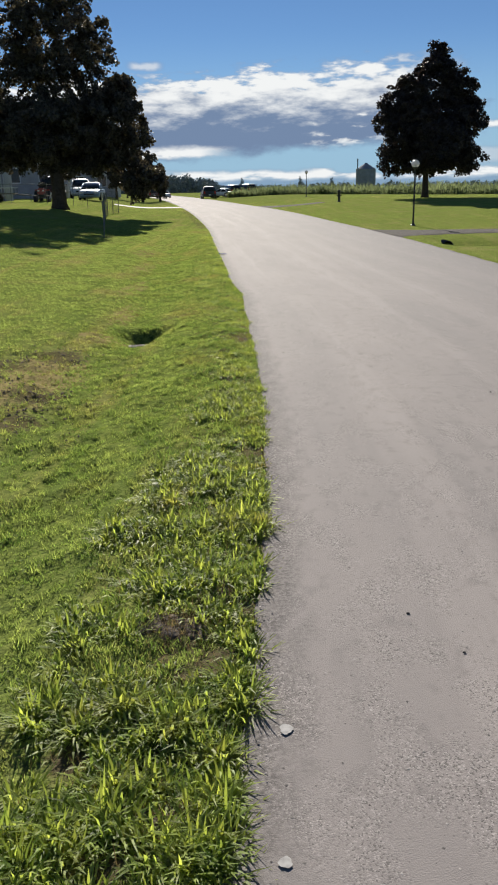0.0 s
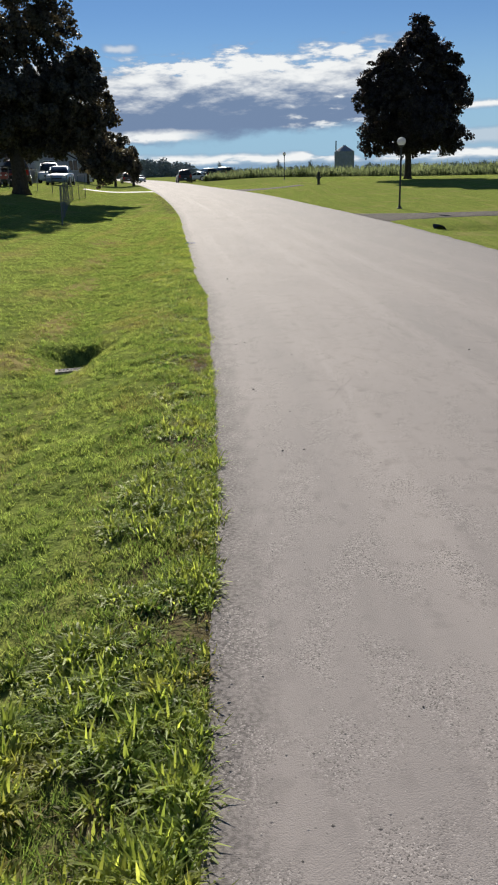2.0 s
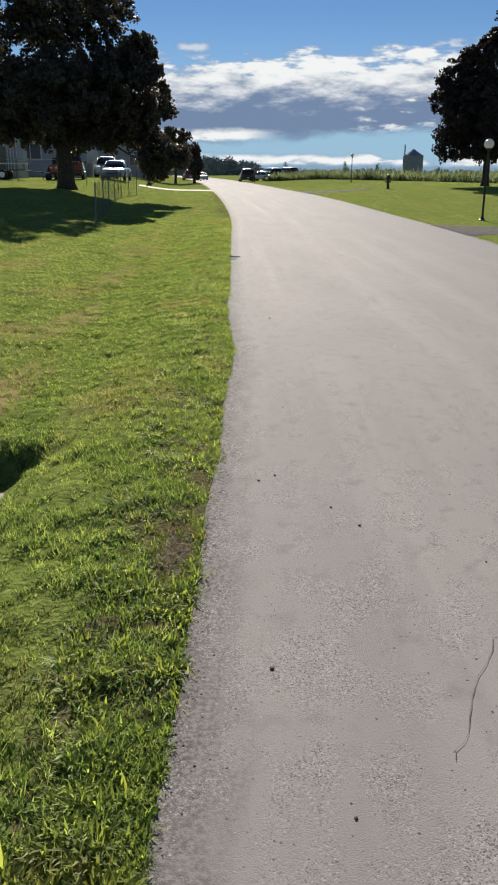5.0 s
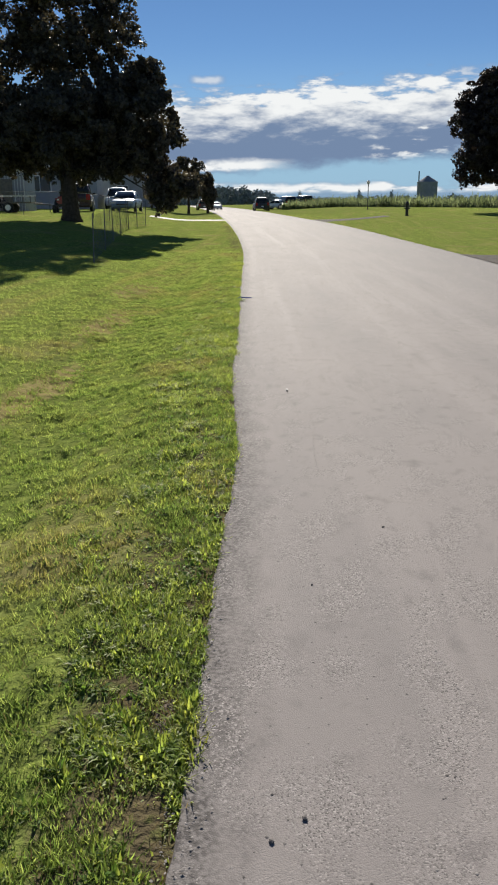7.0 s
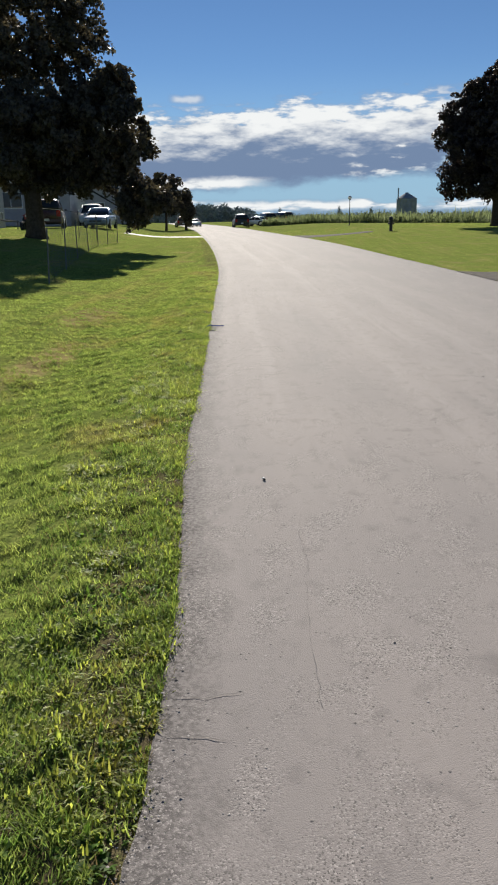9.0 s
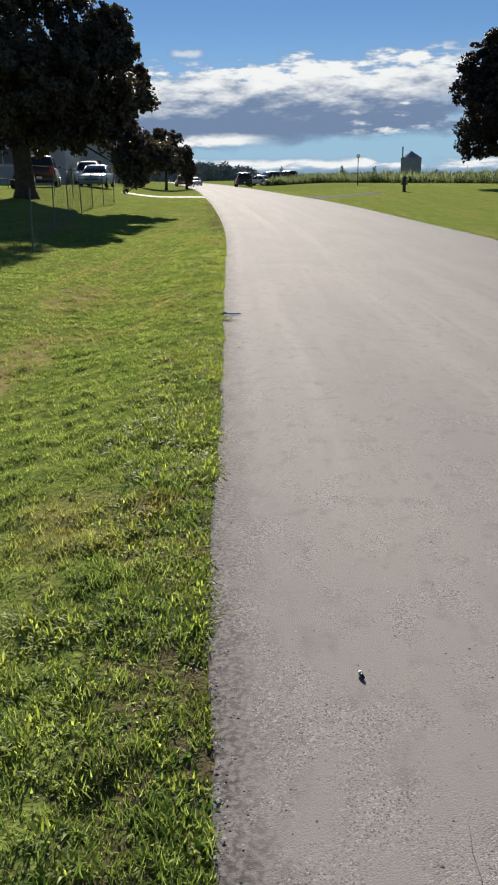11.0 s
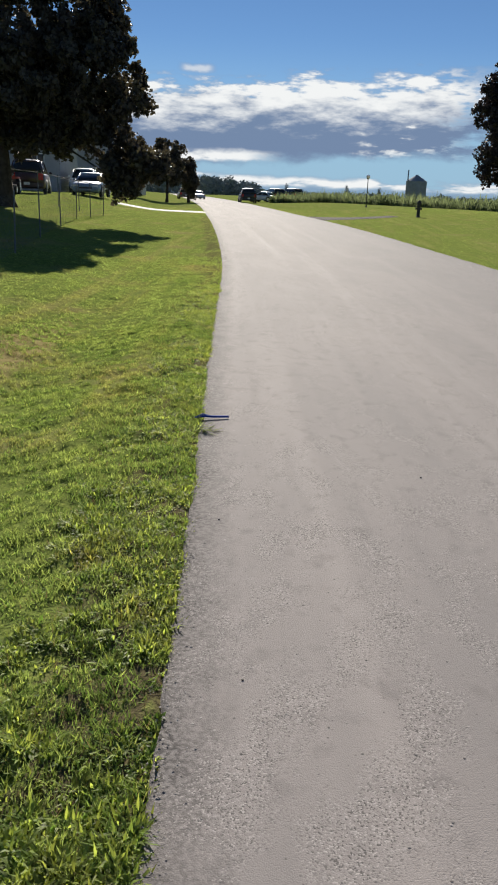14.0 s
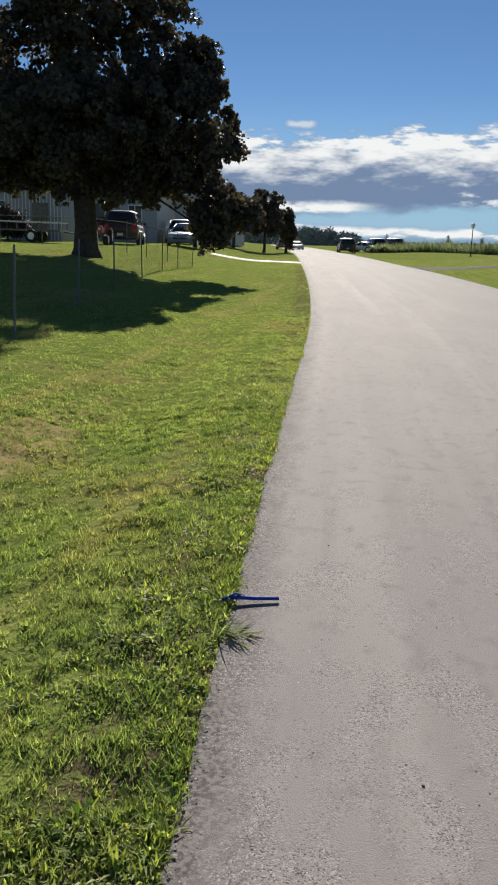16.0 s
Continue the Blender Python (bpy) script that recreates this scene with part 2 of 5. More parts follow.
    bp2.inputs["Strength"].default_value, bp2.inputs["Distance"].default_value = 0.09, 0.005
    nt.links.new(noise_at(38.0, 5.0), bp2.inputs["Height"])
    nt.links.new(bp.outputs[0], bp2.inputs["Normal"])
    nt.links.new(bp2.outputs[0], b.inputs["Normal"])
    return m


M_ASPHALT = asphalt()
M_GRAVEL = mat("gravel", (0.155, 0.143, 0.128), 0.95, (0.085, 0.078, 0.070), 9.0, bump=1.0, bscale=40.0, spec=0.03)
M_CONCRETE = mat("concrete", (0.46, 0.45, 0.43), 0.85, (0.36, 0.35, 0.34), 1.5, bump=0.3)
MOWN = ((2.4, 0.52, 0.70, (0.225, 0.20, 0.085)), (4.2, 0.54, 0.70, (0.085, 0.13, 0.035)))
M_LAWN = mat("lawn", (0.19, 0.23, 0.058), 0.95, (0.062, 0.088, 0.026), 17.0, bump=1.0, bscale=35.0, spots=(0.55, 0.56, 0.72, (0.20, 0.17, 0.085)), spec=0.0, streak=MOWN, sheen=(0.14, (0.8, 0.9, 0.22)))


def worn_patches(m):
    """Brown earth and dry thatch where the mesh says the lawn is worn, broken up by noise; the earth tint also paints
    shade between verge tufts.
    """
    nt = m.node_tree
    b = nt.nodes["Principled BSDF"]
    base = b.inputs["Base Color"].links[0].from_socket
    geo = nt.nodes.new("ShaderNodeNewGeometry")
    for key, scale, col in (("dry", 7.0, (0.27, 0.21, 0.105)), ("mud_shade", 22.0, (0.085, 0.066, 0.045))):
        at = nt.nodes.new("ShaderNodeAttribute")
        at.attribute_name = key
        n = nt.nodes.new("ShaderNodeTexNoise")
        n.inputs["Scale"].default_value, n.inputs["Detail"].default_value = scale, 5.0
        nt.links.new(geo.outputs["Position"], n.inputs["Vector"])
        a = nt.nodes.new("ShaderNodeMath")
        a.operation = "ADD"
        nt.links.new(at.outputs["Fac"], a.inputs[0])
        nt.links.new(n.outputs[0], a.inputs[1])
        r = nt.nodes.new("ShaderNodeMapRange")
        r.inputs[1].default_value, r.inputs[2].default_value = 0.92, 1.25
        nt.links.new(a.outputs[0], r.inputs[0])
        mx = nt.nodes.new("ShaderNodeMix")
        mx.data_type = "RGBA"
        nt.links.new(r.outputs[0], mx.inputs[0])
        nt.links.new(base, mx.inputs[6])
        mx.inputs[7].default_value = (*col, 1)
        base = mx.outputs[2]
    nt.links.new(base, b.inputs["Base Color"])


worn_patches(M_LAWN)
M_BLADE = mat("grass blade", (0.24, 0.285, 0.095), 0.7, (0.09, 0.13, 0.045), 13.0, island=0.55, translucent=(0.58, (1.85, 1.85, 1.2)), spec=0.1, spots=(0.55, 0.56, 0.74, (0.21, 0.18, 0.085)), streak=MOWN)
M_TUFT = mat("verge tuft blade", (0.30, 0.345, 0.098), 0.5, (0.15, 0.215, 0.06), 9.0, island=0.5, translucent=(0.5, (1.95, 1.85, 1.0)), spec=0.16, spots=(1.6, 0.56, 0.75, (0.25, 0.20, 0.08)))
M_NEAR = mat("turf blade", (0.155, 0.21, 0.064), 0.55, (0.065, 0.112, 0.034), 11.0, island=0.6, translucent=(0.5, (1.85, 1.85, 1.1)), spec=0.12, spots=(0.8, 0.56, 0.74, (0.19, 0.155, 0.07)))
M_WEED = mat("broad weed leaf", (0.12, 0.19, 0.05), 0.6, (0.07, 0.13, 0.035), 10.0, island=0.55, translucent=(0.5, (1.8, 1.85, 0.9)), spec=0.1)
M_DRYBLADE = mat("dry grass", (0.25, 0.195, 0.10), 0.7, (0.18, 0.14, 0.07), 4.0, island=0.35, translucent=(0.35, (1.2, 1.1, 0.9)), spec=0.1)
M_CROP = mat("tall crop grass", (0.165, 0.20, 0.11), 0.9, (0.10, 0.13, 0.07), 0.4, island=0.4, translucent=(0.5, (1.45, 1.4, 1.1)), spec=0.2)
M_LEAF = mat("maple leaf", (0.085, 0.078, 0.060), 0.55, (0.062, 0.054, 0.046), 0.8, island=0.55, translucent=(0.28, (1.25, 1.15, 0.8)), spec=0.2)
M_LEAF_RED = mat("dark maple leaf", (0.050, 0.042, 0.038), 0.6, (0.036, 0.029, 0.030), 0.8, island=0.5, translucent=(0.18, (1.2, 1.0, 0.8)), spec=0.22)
M_NEEDLE = mat("spruce needles", (0.035, 0.075, 0.045), 0.6, (0.025, 0.055, 0.032), 0.8, island=0.3, translucent=(0.15, (1.2, 1.2, 0.8)), spec=0.3)
M_BARK = mat("bark", (0.075, 0.06, 0.048), 0.95, (0.035, 0.028, 0.022), 9.0, bump=1.0, bscale=14.0, spec=0.2)
# pale blue-grey base colour carries the aerial haze; the leaves themselves are darker
M_FARTREE = mat("hazed far woods", (0.225, 0.26, 0.26), 0.95, (0.18, 0.21, 0.215), 0.12, bump=1.0, bscale=0.8, island=0.2, spec=0.1)
M_SOIL = mat("bare soil", (0.185, 0.157, 0.13), 0.95, (0.06, 0.048, 0.038), 32.0, bump=1.0, bscale=70.0, spec=0.05)
M_STEEL = mat("galvanised steel", (0.17, 0.172, 0.175), 0.7, (0.12, 0.122, 0.125), 18.0, metal=0.2)
M_IRON = mat("cast iron", (0.34, 0.33, 0.32), 0.85, (0.12, 0.10, 0.085), 20.0, metal=0.1, bump=0.4)
M_BLACK = mat("black paint", (0.012, 0.012, 0.013), 0.45, (0.02, 0.02, 0.02), 12.0)
M_GLOBE = mat("milk glass", (0.72, 0.71, 0.70), 0.25, (0.66, 0.65, 0.63), 5.0, translucent=(0.4, (1, 1, 1)))
M_SILO = mat("galvanised silo steel", (0.27, 0.29, 0.33), 0.9, (0.21, 0.23, 0.265), 0.6, spec=0.05)
M_SIDING = mat("white vinyl siding", (0.36, 0.36, 0.37), 0.6, (0.30, 0.30, 0.31), 1.2)
M_ROOF = mat("dark roof shingle", (0.022, 0.026, 0.034), 0.95, (0.015, 0.018, 0.024), 3.0, bump=0.6, bscale=20.0, spec=0.05)
M_GLASS = mat("dark window glass", (0.02, 0.024, 0.028), 0.1, (0.015, 0.018, 0.02), 2.0, spec=0.35)
M_TRIM = mat("white trim", (0.74, 0.74, 0.73), 0.5, (0.66, 0.66, 0.65), 4.0)
M_WOOD = mat("weathered deck wood", (0.26, 0.22, 0.17), 0.85, (0.17, 0.14, 0.11), 9.0, bump=0.3)
M_TYRE = mat("tyre rubber", (0.016, 0.016, 0.017), 0.85, (0.024, 0.023, 0.022), 15.0)
M_RIM = mat("alloy rim", (0.5, 0.5, 0.52), 0.3, (0.4, 0.4, 0.42), 6.0, metal=0.9)
M_LAMP_RED = mat("red tail lens", (0.42, 0.02, 0.015), 0.2, (0.34, 0.015, 0.012), 6.0)
M_LAMP_CLEAR = mat("clear lens", (0.7, 0.7, 0.7), 0.12, (0.6, 0.6, 0.6), 6.0)
M_BLUE = mat("blue plastic", (0.02, 0.06, 0.38), 0.65, (0.015, 0.05, 0.3), 30.0, spec=0.2)
M_PAINT_DOT = mat("white road paint", (0.46, 0.45, 0.435), 0.9, (0.32, 0.31, 0.30), 60.0, spec=0.1)
M_STONE = mat("pebble", (0.13, 0.12, 0.115), 0.85, (0.06, 0.056, 0.053), 60.0, objvar=0.5, spec=0.2)
M_TAR = mat("crack and twig line", (0.16, 0.15, 0.145), 0.97, (0.20, 0.188, 0.18), 40.0, spec=0.05)


def paint(name, c):
    m = mat(name, c, 0.38, tuple(v * 0.92 for v in c), 3.0)
    m.node_tree.nodes["Principled BSDF"].inputs["Coat Weight"].default_value = 0.25
    return m


# ---- mesh helpers ----
def np_mesh(name, V, F):
    """A mesh from vertex and face arrays; all faces have the same number of corners."""
    me = bpy.data.meshes.new(name)
    V, F = np.asarray(V, dtype=np.float32), np.asarray(F, dtype=np.int32)
    me.vertices.add(len(V))
    me.vertices.foreach_set("co", V.ravel())
    me.loops.add(F.size)
    me.loops.foreach_set("vertex_index", F.ravel())
    me.polygons.add(len(F))
    me.polygons.foreach_set("loop_start", np.arange(0, F.size, F.shape[1], dtype=np.int32))
    me.update(calc_edges=True)
    return me


def ob_np(name, V, F, material, parent=None, smooth=False):
    me = np_mesh(name, V, F)
    me.materials.append(material)
    if smooth:
        me.polygons.foreach_set("use_smooth", np.ones(len(me.polygons), dtype=bool))
    ob = new(name, me)
    ob.parent = parent
    return ob


def part(name, bm, material, parent=None, label="", smooth=False):
    me = bpy.data.meshes.new(name)
    bm.to_mesh(me)
    bm.free()
    me.materials.append(material)
    if smooth:
        me.polygons.foreach_set("use_smooth", np.ones(len(me.polygons), dtype=bool))
    ob = new(name, me)
    ob.parent = parent
    return tagged(ob, label) if label else ob


def box(size, at=(0, 0, 0), bevel=0.0, rot=None):
    bm = bmesh.new()
    bmesh.ops.create_cube(bm, size=1.0)
    for v in bm.verts:
        v.co = Vector((v.co.x * size[0], v.co.y * size[1], v.co.z * size[2]))
    if bevel:
        bmesh.ops.bevel(bm, geom=bm.edges[:], offset=bevel, segments=2, affect="EDGES")
    if rot:
        bmesh.ops.transform(bm, matrix=rot, verts=bm.verts)
    bmesh.ops.translate(bm, vec=at, verts=bm.verts)
    return bm


def tube(points, radii, sides=8, cap=True):
    """A bmesh tube through points with a radius at each."""
    bm = bmesh.new()
    rings = []
    pts = [Vector(p) for p in points]
    for i, p in enumerate(pts):
        d = (pts[min(i + 1, len(pts) - 1)] - pts[max(i - 1, 0)]).normalized()
        a = d.orthogonal().normalized() if abs(d.z) < 0.95 else Vector((1, 0, 0))
        a = (a - d * a.dot(d)).normalized()
        b = d.cross(a)
        rings.append([bm.verts.new(p + (a * math.cos(k * math.tau / sides) + b * math.sin(k * math.tau / sides)) * radii[i]) for k in range(sides)])
    for r0, r1 in zip(rings, rings[1:]):
        for k in range(sides):
            bm.faces.new((r0[k], r0[(k + 1) % sides], r1[(k + 1) % sides], r1[k]))
    if cap:
        bm.faces.new(rings[0][::-1])
        bm.faces.new(rings[-1])
    return bm


def lathe(profile, sides=24, at=(0, 0, 0)):
    """A bmesh turned about z from (radius, height) pairs."""
    bm = bmesh.new()
    rings = [[bm.verts.new((r * math.cos(k * math.tau / sides) + at[0], r * math.sin(k * math.tau / sides) + at[1], h + at[2])) for k in range(sides)] for r, h in profile]
    for a, b in zip(rings, rings[1:]):
        for k in range(sides):
            bm.faces.new((a[k], a[(k + 1) % sides], b[(k + 1) % sides], b[k]))
    bm.faces.new(rings[0][::-1])
    bm.faces.new(rings[-1])
    return bm


def empty(name, at, label, category, group="", rz=0.0):
    ob = new(name)
    ob.matrix_basis = pose(*at, 0, 0, rz)
    return tagged(ob, label, category, group)


# ---- the lie of the land ----
def curve(y, ks, vs):
    """A smooth line through a few knots (cubic Hermite on numpy arrays)."""
    ks, vs = np.asarray(ks, float), np.asarray(vs, float)
    y = np.clip(y, ks[0], ks[-1])
    m = np.gradient(vs, ks)
    i = np.clip(np.searchsorted(ks, y) - 1, 0, len(ks) - 2)
    h = ks[i + 1] - ks[i]
    t = (y - ks[i]) / h
    return (2 * t**3 - 3 * t**2 + 1) * vs[i] + (t**3 - 2 * t**2 + t) * h * m[i] + (-2 * t**3 + 3 * t**2) * vs[i + 1] + (t**3 - t**2) * h * m[i + 1]


def sstep(x, a, b):
    t = np.clip((x - a) / (b - a), 0, 1)
    return t * t * (3 - 2 * t)


def left_edge(y):
    return curve(np.asarray(y, float), (-30, -5, 1.7, 3.5, 5.5, 8, 10, 12, 14, 15.2, 16, 18, 20.3, 23.4, 28, 33, 42, 50, 62, 80, 115, 200, 400), (-1.2, -0.2, 0.0, 0.11, 0.14, 0.085, 0.0, -0.095, -0.19, -0.33, -0.42, -0.575, -0.74, -1.0, -1.37, -1.75, -2.7, -3.7, -5.3, -7.7, -13, -27, -60))


def right_edge(y):
    return curve(np.asarray(y, float), (-30, 0, 10, 19, 23, 30, 39.5, 48, 56, 75, 115, 200, 400), (5.2, 5.8, 5.75, 5.5, 5.35, 4.95, 3.8, 2.7, 1.5, -1.2, -6.8, -20, -52))


def road_z(y):
    return curve(np.asarray(y, float), (-40, 0, 20, 30, 40, 56, 70, 115, 200, 400, 3000), (0, 0, 0, 0.06, 0.2, 0.44, 0.52, 0.72, 0.92, 1.0, 1.0))


def clump(x, y, f, seed):
    r = np.random.default_rng(seed)
    v = 0
    for k in range(5):
        a, b, c = r.normal(0, f, 3)
        v = v + np.sin(a * x + b * y + c * 9)
    return v / 5 * 1.6


def hummocks(x, y):
    """The small unevenness of trodden, mown turf."""
    return 0.010 * clump(x, y, 7.0, 41) + 0.011 * clump(x, y, 16.0, 42) + 0.009 * clump(x, y, 30.0, 43)


def ground_z(x, y):
    x, y = np.asarray(x, float), np.asarray(y, float)
    z = road_z(y)
    s = left_edge(y) - x
    swale = -0.16 * np.exp(-((s - 1.55) / 0.75) ** 2) * (1 - sstep(y, 24, 40)) - 0.015 * sstep(s, 0, 0.3) - 0.019 * (1 - sstep(s, 0, 0.22))
    pit = -0.22 * np.exp(-(((x + 1.47) / 0.27) ** 2 + ((y - 11.1) / np.where(y < 11.1, 0.8, 0.24)) ** 2))
    bank = 0.72 * sstep(s, 2.2, 9.0) * sstep(y, 4, 36) + 0.25 * sstep(s, 8, 30)
    left = swale + pit + bank + hummocks(x, y) * sstep(s, 0.05, 0.3) * (1 - sstep(y, 40, 60)) * (1 - sstep(s, 8, 14))
    s2 = x - right_edge(y)
    ditch = -0.28 * np.exp(-((y - 26.5) / 1.3) ** 2) * sstep(s2, 0.3, 1.2)
    right = 0.46 * sstep(s2, 1.0, 12) * sstep(y, 30, 70) + ditch - 0.015 * sstep(s2, 0, 0.3) - 0.03 * (1 - sstep(s2, 0, 0.22))
    under = -0.03 - 0.06 * sstep(np.minimum(-s, -s2), 0.0, 0.12)
    fade = 1 - sstep(y, 200, 600)
    return z + np.where(s > 0, left, np.where(s2 > 0, right, under)) * fade


def gz(x, y):
    return float(ground_z(np.array([x]), np.array([y]))[0])


# ---- ground, road, verge ----
def axis(segments):
    out = []
    for a, b, n in segments:
        out += list(np.linspace(a, b, n, endpoint=False))
    return np.array(out + [segments[-1][1]])


def grid(X, Y, Z):
    ny, nx = X.shape
    V = np.stack([X, Y, Z], -1).reshape(-1, 3)
    i = (np.arange(ny - 1)[:, None] * nx + np.arange(nx - 1)[None, :]).ravel()
    return V, np.stack([i, i + 1, i + nx + 1, i + nx], -1)


# bare spots: x, y, half length across and along
BARE = [(-0.24, 2.95, 0.15, 0.11), (-0.085, 9.45, 0.085, 0.40), (-0.14, 10.9, 0.05, 0.12), (-0.18, 1.9, 0.08, 0.1), (-0.05, 3.25, 0.05, 0.08)]
# earth showing through, and dry thatch
MUD = [(-1.95, 7.3, 0.4, 0.5), (-2.1, 9.0, 0.35, 0.6), (-1.87, 6.4, 0.3, 0.4), (-2.6, 8.3, 0.5, 0.5), (-0.3, 1.75, 0.12, 0.12), (-0.5, 2.2, 0.1, 0.15)]
DRY = [(-1.95, 10.6, 0.4, 0.5), (-1.95, 12.7, 0.28, 1.5), (-2.3, 16.2, 0.3, 1.9), (-2.7, 20.6, 0.32, 2.3), (-3.2, 25.2, 0.45, 2.8), (-2.1, 8.0, 0.6, 1.8), (-0.2, 10.55, 0.16, 0.2), (-0.66, 16.5, 0.25, 0.35)]


def bare(x, y, spots):
    v = np.zeros(len(x))
    for bx, by, ax, ay in spots:
        v = np.maximum(v, 1.25 - np.hypot((x - bx) / ax, (y - by) / ay))
    return np.clip(v, 0, 1)


def build_ground():
    # columns follow the road's left edge so that the verge stays crisp
    off = axis([(-2600, -300, 8), (-300, -60, 16), (-60, -12, 30), (-12, -3, 40), (-3, 0.3, 62), (0.3, 5.0, 12), (5.0, 8.0, 22), (8, 30, 30), (30, 120, 16), (120, 2600, 8)])
    ys = axis([(-40, -4, 14), (-4, 30, 340), (30, 80, 110), (80, 220, 50), (220, 700, 20), (700, 3000, 10)])
    O, Y = np.meshgrid(off, ys)
    near = 1 - sstep(np.abs(O), 40, 120)
    X = O + left_edge(Y) * near
    Z = ground_z(X, Y)
    rng = np.random.default_rng(5)
    Z += rng.normal(0, 0.006, Z.shape) * (np.abs(O) < 14) * (Y < 60)
    ob = ob_np("ground", *grid(X, Y, Z), M_LAWN, smooth=True)
    for key, spots in (("dry", DRY), ("mud_shade", MUD)):
        at = ob.data.attributes.new(key, "FLOAT", "POINT")
        v = bare(X.ravel(), Y.ravel(), spots)
        # soil tint along the verge, also painting in the shaded gaps between tufts
        if key == "mud_shade":
            v = np.maximum(v, (0.72 * (1 - sstep(-O, 0.25, 0.7)) * (O < 0.1) * (Y < 60)).ravel())
        at.data.foreach_set("value", v.astype(np.float32))
    tagged(ob, "mown green lawn with dry patches and a shallow swale", "ground", kind="structure")


build_ground()


def wobble(y, seed, amp=0.05):
    """An uneven edge: sums of sines with fixed phases."""
    r = np.random.default_rng(seed)
    return sum(amp / k ** 0.7 * np.sin(y * k * 1.3 + r.uniform(0, 6.3)) for k in (2.3, 4.1, 7.7, 13.0, 21.0)) * 0.5


def build_road():
    ys = axis([(-40, -2, 20), (-2, 32, 900), (32, 80, 160), (80, 420, 90)])
    us = np.array([-0.004, 0.0, 0.004, 0.012, 0.022, 0.035, 0.05, 0.1, 0.22, 0.35, 0.5, 0.65, 0.8, 0.9, 0.97, 1.0, 1.004])
    U, Y = np.meshgrid(us, ys)
    L, R = left_edge(Y) + wobble(Y, 3, 0.016) + wobble(Y * 5.3, 13, 0.012), right_edge(Y) + wobble(Y, 8, 0.06)
    X = L + (R - L) * U
    c = np.clip(U, 0, 1)
    Z = road_z(Y) + 0.025 * (1 - (2 * c - 1) ** 2) - 0.012
    Z = np.where((U < 0) | (U > 1), road_z(Y) - 0.09, Z)
    ob = ob_np("road", *grid(X, Y, Z), M_ASPHALT, smooth=False)
    at = ob.data.attributes.new("lane", "FLOAT_VECTOR", "POINT")
    at.data.foreach_set("vector", np.stack([(R - L) * U, Y, np.zeros_like(Y)], -1).astype(np.float32).ravel())
    tagged(ob, "weathered grey chip-seal asphalt road with faint wheel tracks", "road", kind="structure")


build_road()


def build_gravel_drive():
    # the gravel track that meets the road beside the globe lamp
    xs = axis([(0, 2, 12), (2, 40, 30)])
    vs = np.linspace(-1, 1, 12)
    S, Vv = np.meshgrid(xs, vs)
    half = 1.25 + 1.3 * np.exp(-S / 1.3)
    Y = 31.2 + 0.05 * S + Vv * half + 0.06 * np.sin(S * 5 + Vv * 3)
    X = right_edge(Y) - 0.05 + S
    Z = np.maximum(ground_z(X, Y), road_z(Y) - 0.02) + 0.02 - 0.10 * (np.abs(Vv) > 0.97)
    ob = ob_np("gravel_driveway", *grid(X, Y, Z), M_GRAVEL)
    tagged(ob, "grey gravel driveway that meets the road", "driveway", kind="structure")


build_gravel_drive()


def build_concrete_drive():
    S, Vv = np.meshgrid(np.linspace(-0.3, 5.2, 14), np.linspace(-1, 1, 5))
    Y = 66.0 + 0.28 * S + Vv * 1.9
    X = left_edge(Y) - S
    Z = ground_z(X, Y) + 0.03 - 0.15 * (np.abs(Vv) > 0.95)
    ob = ob_np("concrete_driveway", *grid(X, Y, Z), M_CONCRETE)
    tagged(ob, "pale concrete driveway leading off the road", "driveway", kind="structure")


build_concrete_drive()


# ---- grass ----
def blades(name, x, y, h, w, rng, material, lean=0.45, bend=0.6, az=None, lift=None):
    """Tapered, bent blades of three faces each, rooted on the ground."""
    n = len(x)
    z = ground_z(x, y) - 0.006 + (0 if lift is None else lift)
    a = rng.uniform(0, math.tau, n) if az is None else az
    t = np.abs(rng.normal(lean, 0.28, n)) if az is not None else rng.normal(0, lean, n)
    dx, dy = np.cos(a), np.sin(a)
    V = np.empty((n, 5, 3), np.float32)
    base = np.stack([x, y, z], -1)
    side = np.stack([-dy, dx, np.zeros(n)], -1) * (w * 0.5)[:, None]
    d1 = np.stack([dx * np.sin(t), dy * np.sin(t), np.cos(t)], -1) * (h * 0.6)[:, None]
    b2 = t + np.sign(t) * bend * rng.uniform(0.3, 1.3, n)
    d2 = np.stack([dx * np.sin(b2), dy * np.sin(b2), np.cos(b2)], -1) * (h * 0.5)[:, None]
    V[:, 0], V[:, 1] = base - side * 0.7, base + side * 0.7
    V[:, 2], V[:, 3] = base + d1 + side, base + d1 - side
    V[:, 4] = base + d1 + d2
    i = np.arange(n)[:, None] * 5
    F = np.concatenate([i + np.array([[0, 1, 2]]), i + np.array([[0, 2, 3]]), i + np.array([[3, 2, 4]])])
    return ob_np(name, V.reshape(-1, 3), F, material)


def spikes(name, x, y, h, w, rng, material, lean=0.5):
    """Short mown blades, one face each."""
    n = len(x)
    z = ground_z(x, y) - 0.004
    a, t = rng.uniform(0, math.tau, n), lean * rng.uniform(0.25, 1.35, n)
    r = rng.uniform(0, math.tau, n)
    V = np.empty((n, 3, 3), np.float32)
    base = np.stack([x, y, z], -1)
    side = np.stack([np.cos(r), np.sin(r), np.zeros(n)], -1) * (w * 0.5)[:, None]
    V[:, 0], V[:, 1] = base - side, base + side
    V[:, 2] = base + np.stack([np.cos(a) * np.sin(t), np.sin(a) * np.sin(t), np.abs(np.cos(t))], -1) * h[:, None]
    return ob_np(name, V.reshape(-1, 3), np.arange(n * 3).reshape(n, 3), material)


